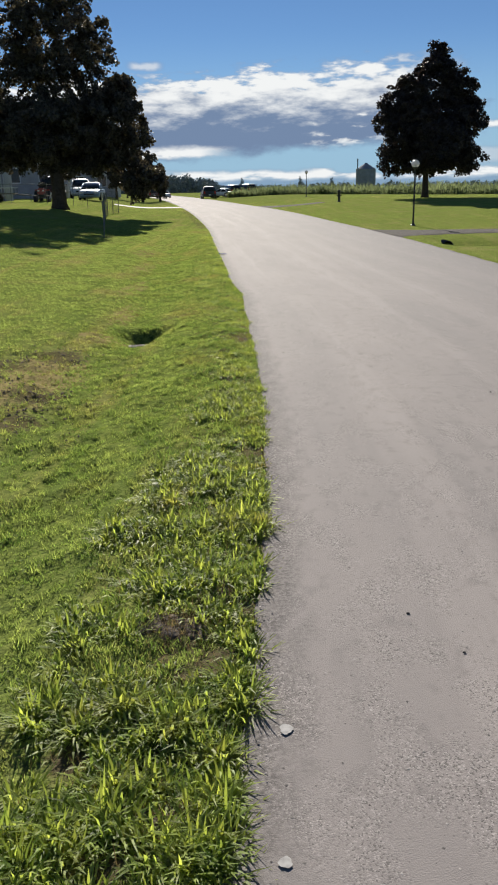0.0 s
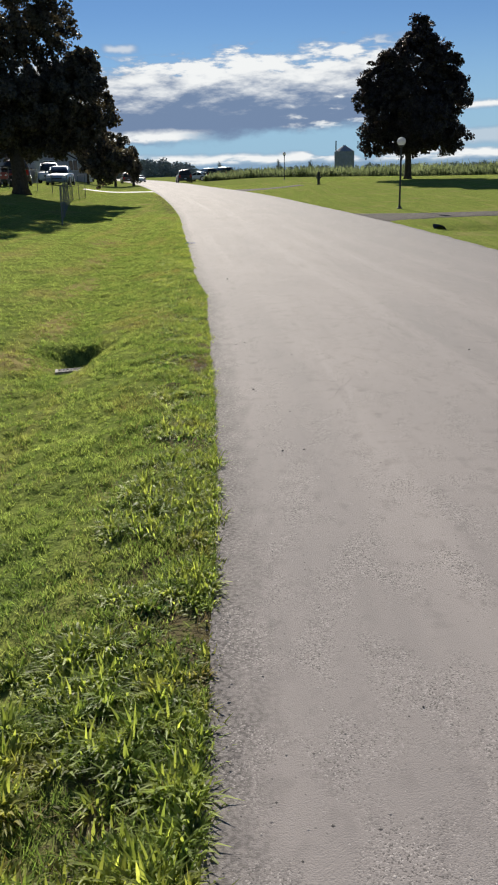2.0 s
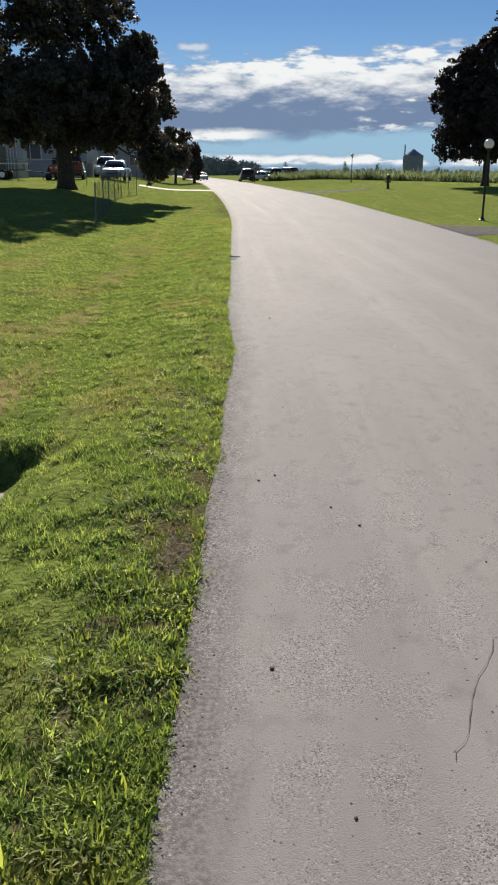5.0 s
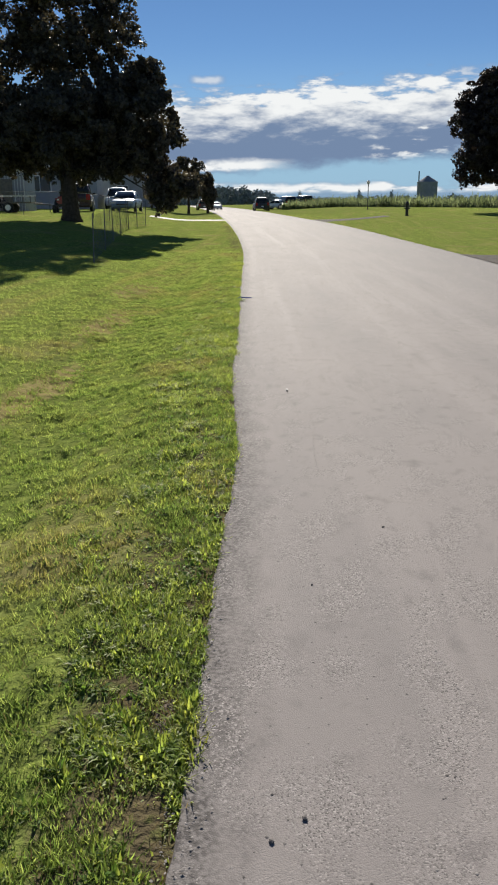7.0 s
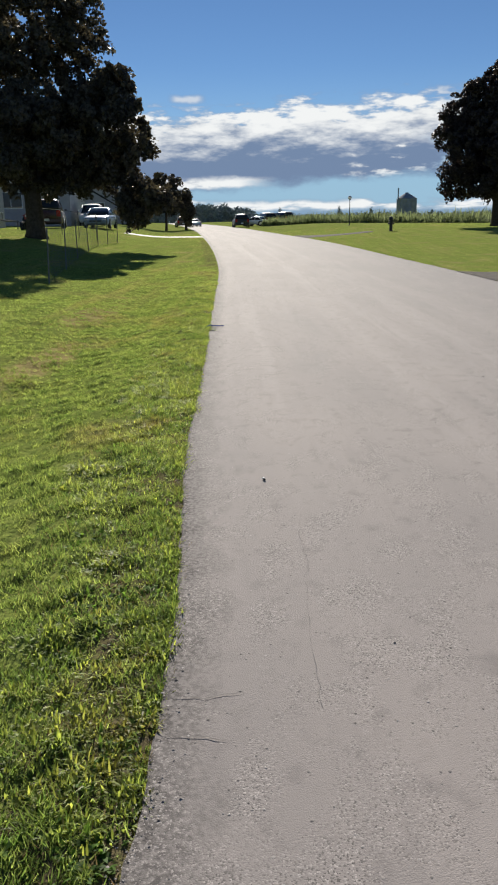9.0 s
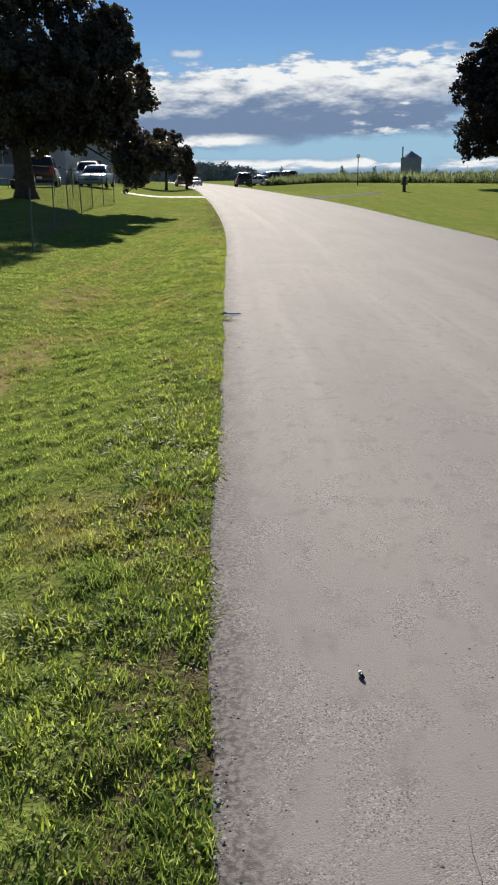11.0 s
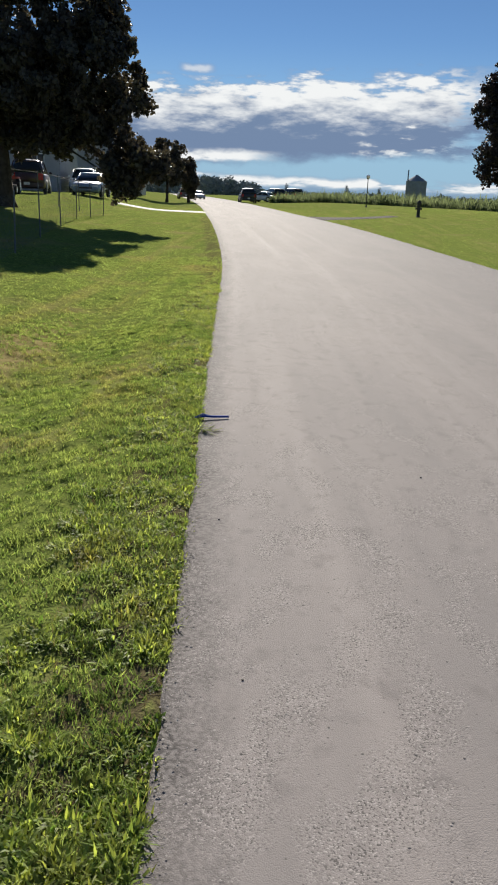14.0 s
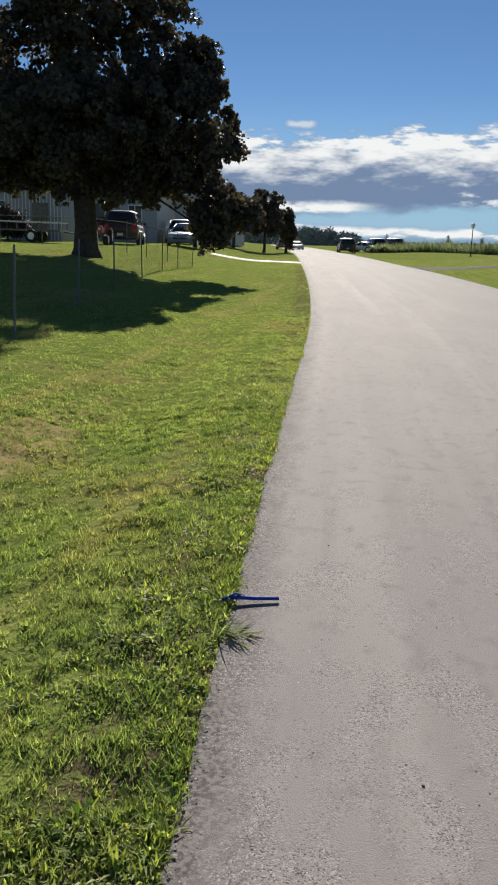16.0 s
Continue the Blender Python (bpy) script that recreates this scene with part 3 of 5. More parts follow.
def scatter(rng, n, y0, y1, s0, s1, power=1.0):
    """Places by distance s left of the road's edge."""
    y = rng.uniform(y0, y1, n)
    s = s0 + (s1 - s0) * rng.uniform(0, 1, n) ** power
    return left_edge(y) + wobble(y, 3, 0.016) - s, y


def verge_mask(x, y):
    """Above nought where a tuft of coarse grass stands, well below in the hollows."""
    return clump(x, y, 9.0, 7) + 0.6 * clump(x, y, 19.0, 17)


def fan(rng, cx, cy, per, spread):
    """Roots and headings of blades that splay out from each tuft's heart."""
    n = len(cx) * per
    az = rng.uniform(0, math.tau, n)
    rad = np.abs(rng.normal(0, spread, n))
    return np.repeat(cx, per) + np.cos(az) * rad, np.repeat(cy, per) + np.sin(az) * rad, az


def build_grass():
    rng = np.random.default_rng(11)
    # mown lawn near the walk
    n = 960000
    y = np.where(rng.uniform(0, 1, n) < 0.5, rng.uniform(1, 36, n), rng.uniform(2, 27, n))
    s = rng.exponential(2.3, n)
    x = left_edge(y) + wobble(y, 3, 0.016) - s
    keep = (rng.uniform(0, 1, n) < 0.68 + 0.2 * clump(x, y, 3.0, 2) + 0.5 * clump(x, y, 26.0, 15) + 0.5 * clump(x, y, 55.0, 16) - 1.0 * bare(x, y, BARE) - 0.8 * bare(x, y, MUD) * (0.5 + clump(x, y, 12.0, 3)) - 0.3 * bare(x, y, DRY) - 1.2 * (1 - sstep(s, 0.08, 0.2)) * (verge_mask(x, y) < -0.5)) & (s < 14)
    keep &= ((x + 1.45) / 0.22) ** 2 + ((y - 10.68) / 0.42) ** 2 > 1
    x, y = x[keep], y[keep]
    h = rng.uniform(0.016, 0.034, len(x)) * np.clip(1 + 0.3 * clump(x, y, 9.0, 14) + 0.7 * clump(x, y, 26.0, 15), 0.35, 2.2)
    w = rng.uniform(0.0034, 0.0066, len(x)) * (1 + 0.2 * np.clip(-x, 0, 10))
    tagged(spikes("lawn_grass", x, y, h, w, rng, M_BLADE, 0.88), "mown lawn grass blades, backlit green", "grass", kind="stuff")
    # dry thatch in the worn stretches
    x, y = scatter(rng, 300000, 4, 31, 0.1, 4.0)
    keep = rng.uniform(0, 1, len(x)) < 0.75 * bare(x, y, DRY) * (0.6 + 0.8 * clump(x, y, 7.0, 5))
    x, y = x[keep], y[keep]
    h, w = rng.uniform(0.015, 0.035, len(x)), rng.uniform(0.004, 0.007, len(x)) * (1 + 0.12 * np.clip(-x, 0, 10))
    tagged(spikes("dry_thatch", x, y, h, w, rng, M_DRYBLADE, 1.1), "straw-coloured thatch in the worn lawn", "grass", kind="stuff")
    # fine turf where the walk passes close
    n = 420000
    y = rng.uniform(1.2, 27, n)
    s = 2.4 * rng.uniform(0, 1, n) ** 1.4
    x = left_edge(y) + wobble(y, 3, 0.016) - s
    lush = clump(x, y, 8.0, 32) + 0.7 * clump(x, y, 21.0, 33)
    keep = rng.uniform(0, 1, n) < (0.9 + 0.5 * lush - 1.1 * bare(x, y, BARE) - 0.9 * bare(x, y, MUD) - 0.8 * (1 - sstep(s, 0.1, 0.22)) * (verge_mask(x, y) < -0.5)) * (1 - sstep(s, 1.4, 2.4))
    keep &= ((x + 1.45) / 0.24) ** 2 + ((y - 10.66) / 0.46) ** 2 > 1
    x, y, s, lush = x[keep], y[keep], s[keep], lush[keep]
    h = rng.uniform(0.018, 0.042, len(x)) * np.clip(1 + 0.6 * lush, 0.3, 1.9) * (1.0 - 0.35 * sstep(s, 0.3, 0.9))
    w = rng.uniform(0.004, 0.0075, len(x)) * (1 + 0.4 * sstep(s, 0.5, 2.0))
    tagged(spikes("turf", x, y, h, w, rng, M_NEAR, 1.05), "dense green turf beside the road", "grass", kind="stuff")
    # coarse tufts that splay out low along the road's edge, widest where the walk begins
    n = 11500
    cy = rng.uniform(1.0, 31, n)
    u = rng.uniform(0, 1, n)
    wide = 0.42 + 0.42 * (1 - sstep(cy, 3.0, 7.0)) + 0.2 * sstep(cy, 9, 13) - 0.2 * sstep(cy, 20, 25) + 0.08 * np.sin(cy * 2.1) + 0.06 * np.sin(cy * 5.3)
    cx = left_edge(cy) + wobble(cy, 3, 0.016) + 0.01 + 0.03 * clump(cy * 0.0, cy, 4.0, 71) - wide * u ** 1.45
    mask = verge_mask(cx, cy) + rng.normal(0, 0.15, n)
    keep = (mask > -0.35 + 0.5 * u ** 2) & (rng.uniform(0, 1, n) > (bare(cx, cy, BARE) + bare(cx, cy, MUD)) * 1.3)
    cx, cy, mask = cx[keep], cy[keep], mask[keep]
    per = 28
    x, y, az = fan(rng, cx, cy, per, 0.035)
    n = len(x)
    long = 1.9 - 0.45 * sstep(cy, 3.0, 6.0) - 0.45 * sstep(cy, 6.0, 10.0) + 0.35 * np.exp(-((cy - 18.0) / 1.2) ** 2)
    h = np.repeat((0.028 + 0.026 * rng.uniform(0, 1, len(cx)) ** 1.5) * long * 0.92 * np.clip(0.85 + 0.5 * mask, 0.5, 1.6), per) * rng.uniform(0.5, 1.15, n)
    w = rng.uniform(0.0055, 0.0098, n) * np.repeat(0.64 + 0.2 * long, per) * (1.0 + 0.3 * sstep(y, 14, 30))
    tagged(blades("verge_grass", x, y, h, w, rng, M_TUFT, 0.42 + 0.8 * rng.uniform(0, 1, n), 0.75, az), "coarse unmown grass tufts splayed along the road's edge", "grass", kind="stuff")
    # large star-shaped tufts of crabgrass where the walk begins and a few further on
    cy = np.concatenate([rng.uniform(1.3, 5.2, 170), rng.uniform(5.2, 9.0, 40), rng.uniform(16.9, 19.0, 40)])
    cx = left_edge(cy) + 0.01 - rng.uniform(0, 1, len(cy)) ** 1.2 * np.where(cy < 5.2, 0.7, 0.3)
    keep = (rng.uniform(0, 1, len(cy)) > bare(cx, cy, BARE) + bare(cx, cy, MUD)) & (verge_mask(cx, cy) > -0.2)
    cx, cy = cx[keep], cy[keep]
    per = 110
    x, y, az = fan(rng, cx, cy, per, 0.045)
    n = len(x)
    h = np.repeat(rng.uniform(0.75, 1.2, len(cx)) * np.where(cy < 5.2, 0.072, 0.05), per) * rng.uniform(0.5, 1.2, n)
    w = rng.uniform(0.006, 0.0105, n)
    tagged(blades("arching_grass", x, y, h, w, rng, M_TUFT, 0.45 + 0.8 * rng.uniform(0, 1, n), 0.85, az), "large splayed yellow-green crabgrass tufts at the verge", "grass", kind="stuff")
    # low broad-leaved weeds in the trodden margin
    n = 2600
    cy = np.concatenate([rng.uniform(4.5, 15.5, n // 2), rng.uniform(15.5, 30, n - n // 2)])
    cx = left_edge(cy) - 0.01 - 0.5 * rng.uniform(0, 1, n) ** 1.3
    keep = (clump(cx, cy, 6.0, 61) + 0.5 * clump(cx, cy, 15.0, 62) > 0.1) & (rng.uniform(0, 1, n) > bare(cx, cy, BARE))
    cx, cy = cx[keep], cy[keep]
    x, y, az = fan(rng, cx, cy, 12, 0.025)
    n = len(x)
    tagged(blades("verge_weeds", x, y, rng.uniform(0.018, 0.042, n), rng.uniform(0.009, 0.018, n), rng, M_WEED, 0.8 + 0.5 * rng.uniform(0, 1, n), 0.5, az), "low broad-leaved weeds among the verge grass", "weeds", kind="stuff")
    # dry straw between the tufts
    x, y = scatter(rng, 15000, 0.9, 30, -0.02, 0.7, 1.2)
    h, w = rng.uniform(0.03, 0.07, len(x)), rng.uniform(0.003, 0.005, len(x))
    tagged(spikes("dry_grass", x, y, h, w, rng, M_DRYBLADE, 1.3), "dry yellow straw among the verge grass", "grass", kind="stuff")
    # lawn further off: broader blades, fewer of them
    n = 210000
    y = 26 + 50 * rng.uniform(0, 1, n) ** 1.9
    x = left_edge(y) - 14 * rng.uniform(0, 1, n) ** 1.25
    h, w = rng.uniform(0.016, 0.032, len(x)) * (1 + 0.4 * clump(x, y, 3.0, 24)), rng.uniform(0.008, 0.016, len(x))
    tagged(spikes("far_lawn_grass", x, y, h, w, rng, M_BLADE, 0.9), "mown lawn grass on the bank", "grass", kind="stuff")
    y = rng.uniform(12, 85, 170000)
    x = right_edge(y) + 0.02 + 26 * rng.uniform(0, 1, len(y)) ** 1.2
    keep = np.abs(y - 31.2 - 0.05 * (x - right_edge(y))) > 1.3 + 1.3 * np.exp(-(x - right_edge(y)) / 1.3)
    x, y = x[keep], y[keep]
    h, w = rng.uniform(0.02, 0.038, len(x)), rng.uniform(0.008, 0.015, len(x))
    tagged(spikes("right_lawn_grass", x, y, h, w, rng, M_BLADE, 0.9), "mown lawn grass across the road", "grass", kind="stuff")
    # the uncut crop behind the far lawn, ragged along its top
    n = 48000
    u = rng.uniform(0, 1, n)
    x = -4 + 75 * u ** 1.3
    y = 121 - 46 * sstep(x, -6, 26) + 35 * rng.uniform(0, 1, n) ** 1.8 + 1.5 * np.sin(x * 0.6)
    h = (0.3 + 1.05 * rng.uniform(0, 1, n) ** 1.2) * np.clip(0.95 + 0.3 * clump(x, y, 0.7, 9) + 0.25 * clump(x, y, 2.5, 10), 0.4, 1.6)
    w = rng.uniform(0.04, 0.10, n)
    tagged(blades("tall_crop_grass", x, y, h, w, rng, M_CROP, 0.5, 0.9), "tall pale green crop grass along the lawn's end", "tall grass", kind="stuff")


build_grass()


# ---- trees ----
def leaf_cloud(centres, per, spread, size, rng):
    """Small folded leaves gathered in clumps about the given centres."""
    n = len(centres) * per
    c = np.repeat(centres, per, 0) + rng.normal(0, 1, (n, 3)) * np.array(spread)
    a = rng.normal(0, 1, (n, 3))
    a /= np.linalg.norm(a, axis=1, keepdims=True)
    b = rng.normal(0, 1, (n, 3))
    b -= a * (a * b).sum(1, keepdims=True)
    b /= np.linalg.norm(b, axis=1, keepdims=True)
    s = (size * rng.uniform(0.6, 1.3, n))[:, None]
    k = np.cross(a, b)
    V = np.empty((n, 4, 3), np.float32)
    V[:, 0], V[:, 2] = c - a * s * 0.6, c + a * s * 0.6
    V[:, 1], V[:, 3] = c + b * s * 0.45 + k * s * 0.15, c - b * s * 0.45 + k * s * 0.15
    i = np.arange(n)[:, None] * 4
    return V.reshape(-1, 3), np.concatenate([i + np.array([[0, 1, 2]]), i + np.array([[0, 2, 3]])])


def leaf_sprays(centres, heart, per, radius, size, rng):
    """Leaves laid like shingles in flattened sprays that face up and away from the crown's heart."""
    k = len(centres)
    n = k * per
    out = centres - heart
    out /= np.linalg.norm(out, axis=1, keepdims=True) + 1e-6
    face = out * 0.7 + np.array([0, 0, 0.4]) + rng.normal(0, 0.4, (k, 3))
    face /= np.linalg.norm(face, axis=1, keepdims=True)
    f = np.repeat(face, per, 0)
    d = rng.normal(0, 1, (n, 3))
    d /= np.linalg.norm(d, axis=1, keepdims=True)
    d *= (radius * rng.uniform(0, 1, n) ** 0.4 * np.repeat(rng.uniform(0.7, 1.25, k), per))[:, None]
    d -= f * (d * f).sum(1, keepdims=True) * 0.55
    d -= f * ((d * d).sum(1, keepdims=True) / radius) * 0.35
    c = np.repeat(centres, per, 0) + d
    nrm = f + rng.normal(0, 0.8, (n, 3))
    nrm /= np.linalg.norm(nrm, axis=1, keepdims=True)
    a = rng.normal(0, 1, (n, 3)) + np.array([0, 0, -0.6])
    a -= nrm * (a * nrm).sum(1, keepdims=True)
    a /= np.linalg.norm(a, axis=1, keepdims=True)
    b = np.cross(nrm, a)
    s = (size * rng.uniform(0.65, 1.25, n))[:, None]
    V = np.empty((n, 4, 3), np.float32)
    V[:, 0], V[:, 2] = c - a * s * 0.5, c + a * s * 0.62
    V[:, 1], V[:, 3] = c + b * s * 0.5 - nrm * s * 0.12, c - b * s * 0.5 - nrm * s * 0.12
    i = np.arange(n)[:, None] * 4
    return V.reshape(-1, 3), np.concatenate([i + np.array([[0, 1, 2]]), i + np.array([[0, 2, 3]])])


def broadleaf(at, trunk_r, trunk_h, lobes, clumps, per, size, seed, label, leaf=None, spread=0.25, name="tree"):
    """A trunk that forks into limbs, each reaching into one lobe of the crown; leaves clumped through the lobes, thicker outside."""
    rng = np.random.default_rng(seed)
    root = empty(name, at, label, "tree")
    r = np.array([trunk_r * 1.55, trunk_r * 1.15, trunk_r, trunk_r * 0.92, trunk_r * 0.7])
    hs = (-0.1, trunk_h * 0.12, trunk_h * 0.4, trunk_h, trunk_h * 1.9)
    pts = [(rng.normal(0, 0.03) * h, rng.normal(0, 0.03) * h, h) for h in hs]
    part("trunk", tube(pts, r, 12), M_BARK, root, smooth=True)
    centres = []
    vol = np.array([l[3] * l[4] * l[5] for l in lobes]) ** 0.8
    for li, (l, share) in enumerate(zip(lobes, vol / vol.sum())):
        rng = np.random.default_rng(seed * 100 + li)
        c, rad = np.array(l[:3]), np.array(l[3:6]) - spread * 0.6
        start = np.array([0, 0, trunk_h * rng.uniform(0.85, 1.5)])
        mid = (start + c) / 2 + np.array([0, 0, 0.12 * np.linalg.norm(c[:2])])
        end = c + rad * np.array([0.2, 0.1, 0.35])
        part("limb", tube([start, mid, c, end], [trunk_r * 0.3, trunk_r * 0.11, trunk_r * 0.05, trunk_r * 0.03], 7), M_BARK, root, smooth=True)
        k = max(8, int(clumps * share * (l[6] if len(l) > 6 else 1.0)))
        bosses = max(7, int(1.6 * np.mean(rad) ** 2) + 7)
        g = (np.arange(bosses) + 0.5) / bosses
        d = np.stack([np.sqrt(1 - (1 - 2 * g) ** 2) * np.cos(np.arange(bosses) * 2.4 + seed + li), np.sqrt(1 - (1 - 2 * g) ** 2) * np.sin(np.arange(bosses) * 2.4 + seed + li), 1 - 2 * g], -1)
        d = d + rng.normal(0, 0.18, (bosses, 3))
        d /= np.linalg.norm(d, axis=1, keepdims=True)
        heads = d * rad * rng.uniform(0.58, 0.74, (bosses, 1))
        big = rng.uniform(0.28, 0.44, bosses)
        pick = rng.integers(0, bosses, k)
        e = rng.normal(0, 1, (k, 3))
        e /= np.linalg.norm(e, axis=1, keepdims=True)
        e = heads[pick] + e * rad * (big[pick] * rng.uniform(0.3, 1, k) ** 0.5)[:, None]
        core = rng.uniform(0, 1, k) < 0.1
        e[core] = np.clip(rng.normal(0, 0.36, (core.sum(), 3)), -0.6, 0.6) * rad
        centres.append(c + e)
        if np.hypot(c[0], c[1]) > 2.5:
            f = rng.uniform(-0.5, 1, (k // 4, 1))
            centres.append(mid + (c - mid) * f + rng.normal(0, 0.3, (k // 4, 3)) + np.array([0, 0, 0.15]))
    heart = np.average(np.array([l[:3] for l in lobes]), axis=0, weights=vol)
    V, F = leaf_sprays(np.concatenate(centres), heart, per, spread * 1.5, size, rng)
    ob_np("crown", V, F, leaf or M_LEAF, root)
    return root


def spruce(at, height, radius, seed, label):
    """Whorls of drooping boughs on a straight stem, each set with short flat sprays."""
    rng = np.random.default_rng(seed)
    root = empty("spruce_tree", at, label, "tree")
    part("trunk", tube([(0, 0, -0.1), (0, 0, height * 0.5), (0, 0, height)], [0.16, 0.09, 0.01], 8), M_BARK, root, smooth=True)
    cs = []
    for z in np.arange(0.25, height - 0.2, 0.2):
        reach = radius * (1 - z / height) ** 0.85 + 0.12
        for k in range(int(7 + reach * 4)):
            a, L = rng.uniform(0, math.tau), reach * rng.uniform(0.75, 1.12)
            for u in np.linspace(0.25, 1, int(4 + L * 4)):
                cs.append((math.cos(a) * L * u, math.sin(a) * L * u, z - 0.22 * L * u * u + rng.normal(0, 0.03)))
    V, F = leaf_cloud(np.array(cs), 5, (0.07, 0.07, 0.05), 0.17, rng)
    ob_np("crown", V, F, M_NEEDLE, root)
    return root


# the big maple on the bank, its lowest bough drooping toward the road
LX, LY = -10.5, 45.6
broadleaf((LX, LY, gz(LX, LY)), 0.36, 2.3,
          [(0.3, 0, 8.2, 3.8, 3.2, 2.5, 0.85), (-1.6, 0, 10.6, 4.2, 3.6, 3.6, 0.24), (2.5, -0.2, 4.45, 3.1, 2.6, 2.35), (-1.2, 0.3, 6.4, 3.0, 2.4, 1.9, 0.5), (3.9, 0.0, 3.5, 1.6, 1.4, 1.15), (0.0, 0.6, 3.5, 3.6, 3.0, 2.1), (-3.6, 0, 4.15, 3.3, 3.0, 2.6), (-5.6, 0, 7.0, 3.0, 2.6, 3.0, 0.22),
           (4.75, 0.1, 1.6, 1.35, 1.2, 0.95), (4.2, -0.3, 0.85, 0.6, 0.55, 0.75), (3.7, 0.2, 2.4, 1.0, 0.9, 0.8), (0.4, -1.6, 4.1, 2.8, 2.0, 1.9), (-8.0, 0.4, 3.9, 2.4, 2.4, 2.2, 0.6), (1.9, 0.3, 2.5, 1.7, 1.4, 1.0), (4.25, 0.1, 1.15, 0.9, 0.8, 1.0), (2.6, 0.2, 5.2, 1.3, 1.2, 1.0), (3.2, 0.0, 5.8, 1.4, 1.3, 1.0)],
          2750, 66, 0.145, 21, "large dark green maple on the bank, boughs drooping low")
# the lone maple on the lawn across the road
RX, RY = 13.06, 66.0
broadleaf((RX, RY, gz(RX, RY)), 0.24, 1.7,
          [(0.2, 0, 4.7, 4.2, 3.9, 3.0), (0.4, 0, 7.9, 2.8, 2.7, 2.3), (0.6, 0, 9.3, 1.5, 1.5, 1.2), (-2.5, 0, 2.75, 1.8, 1.7, 1.3), (2.8, 0, 2.8, 1.9, 1.8, 1.5), (0.2, 0, 2.5, 3.2, 3.0, 1.1), (0.6, 0, 10.3, 1.1, 1.1, 0.9), (-2.7, 0, 5.6, 1.7, 1.8, 1.4), (3.0, 0, 5.8, 1.8, 2.0, 1.8), (-1.5, 0, 7.7, 1.7, 1.8, 1.5), (-2.3, 0, 6.8, 1.5, 1.6, 1.3), (2.1, 0, 7.9, 1.7, 1.7, 1.5), (0.5, -2.5, 3.8, 2.2, 1.8, 2.0), (0.0, 2.4, 5.0, 2.5, 1.8, 2.5)],
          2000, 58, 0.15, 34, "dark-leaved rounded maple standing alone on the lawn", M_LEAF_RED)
spruce((13.9, 36.3, gz(13.9, 36.3)), 8.0, 2.7, 6, "blue-green spruce with boughs down to the lawn")
# smaller trees in a row past the house
for i, (x, y, hgt, r) in enumerate(((-12.8, 96.0, 6.3, 2.2), (-11.3, 100.0, 4.4, 0.9), (-16.0, 97.5, 5.4, 1.5))):
    broadleaf((x, y, gz(x, y)), 0.13, 1.2, [(0, 0, hgt * 0.62, r, r, hgt * 0.37), (0.3, 0.1, hgt * 0.42, r * 0.95, r, 1.3)], 210, 60, 0.19, 50 + i, "small round-headed tree in a row by the house")


# dark shrubs at the edge of the yard
for i, (x, y, r, hgt) in enumerate(((-19.2, 57.6, 1.15, 1.7), (-21.3, 58.2, 1.2, 2.0))):
    broadleaf((x, y, gz(x, y)), 0.06, 0.3, [(0, 0, hgt * 0.5, r, r, hgt * 0.5), (0.4, 0.1, hgt * 0.4, r * 0.8, r * 0.8, hgt * 0.4)], 130, 50, 0.1, 80 + i, "dark rounded shrub at the edge of the yard", M_LEAF_RED, name="shrub")


# ---- lamps and posts across the road ----
def globe_lamp(at, height=2.64):
    root = empty("lamp_post", at, "black lamp post with a white globe", "street lamp", "globe lamps")
    part("base", lathe([(0.11, -0.05), (0.11, 0.02), (0.07, 0.05), (0.05, 0.12)], 16), M_BLACK, root)
    part("pole", lathe([(0.038, 0.1), (0.036, height * 0.5), (0.032, height - 0.36)], 12), M_BLACK, root)
    part("collar", lathe([(0.035, height - 0.38), (0.09, height - 0.34), (0.10, height - 0.30)], 16), M_BLACK, root)
    R = 0.165
    part("globe", lathe([(max(0.02, R * math.sin(a)), height - R - R * math.cos(a)) for a in np.linspace(0.35, math.pi - 0.05, 14)], 24), M_GLOBE, root, "white globe shade", smooth=True)
    return root


lamp = globe_lamp((6.68, 35.75, gz(6.68, 35.75)))
far_lamp = copy_thing(lamp, pose(5.3, 90.0, gz(5.3, 90.0)))


def bollard(at):
    root = empty("bollard", at, "short black post with a rounded cap on the lawn", "bollard")
    part("post", lathe([(0.13, -0.05), (0.13, 0.04), (0.10, 0.07), (0.10, 0.55), (0.12, 0.58), (0.12, 0.66), (0.09, 0.7)], 16), M_BLACK, root)
    part("cap", lathe([(0.10, 0.69), (0.13, 0.72), (0.12, 0.82), (0.07, 0.90), (0.02, 0.93)], 16), M_BLACK, root, smooth=True)
    for sx in (-1, 1):
        part("outlet", lathe([(0.05, 0), (0.05, 0.06), (0.065, 0.065), (0.065, 0.1)], 10, (0, 0, 0)), M_BLACK, root).matrix_basis = pose(sx * 0.09, 0, 0.48, 0, sx * 90, 0)
    return root


bollard((6.45, 66.0, gz(6.45, 66.0)))


def silo(at, r=5.1, eave=10.6, peak=13.6):
    root = empty("grain_silo", at, "grey steel grain silo with a conical roof", "silo")
    prof = []
    for k in range(24):
        z = -0.5 + (eave + 0.5) * k / 24
        prof += [(r, z), (r + 0.06, z + (eave + 0.5) / 48)]
    part("wall", lathe(prof + [(r, eave)], 40), M_SILO, root)
    part("roof", lathe([(r + 0.15, eave - 0.05), (r * 0.55, eave + (peak - eave) * 0.5), (0.8, peak - 0.3), (0.75, peak)], 40), M_SILO, root)
    part("elevator_pipe", tube([(-r + 0.6, -1.0, -0.5), (-r + 0.6, -1.0, eave + 5.2)], [0.32, 0.32], 10), M_SILO, root)
    return root


silo((57.2, 450.0, 1.0))


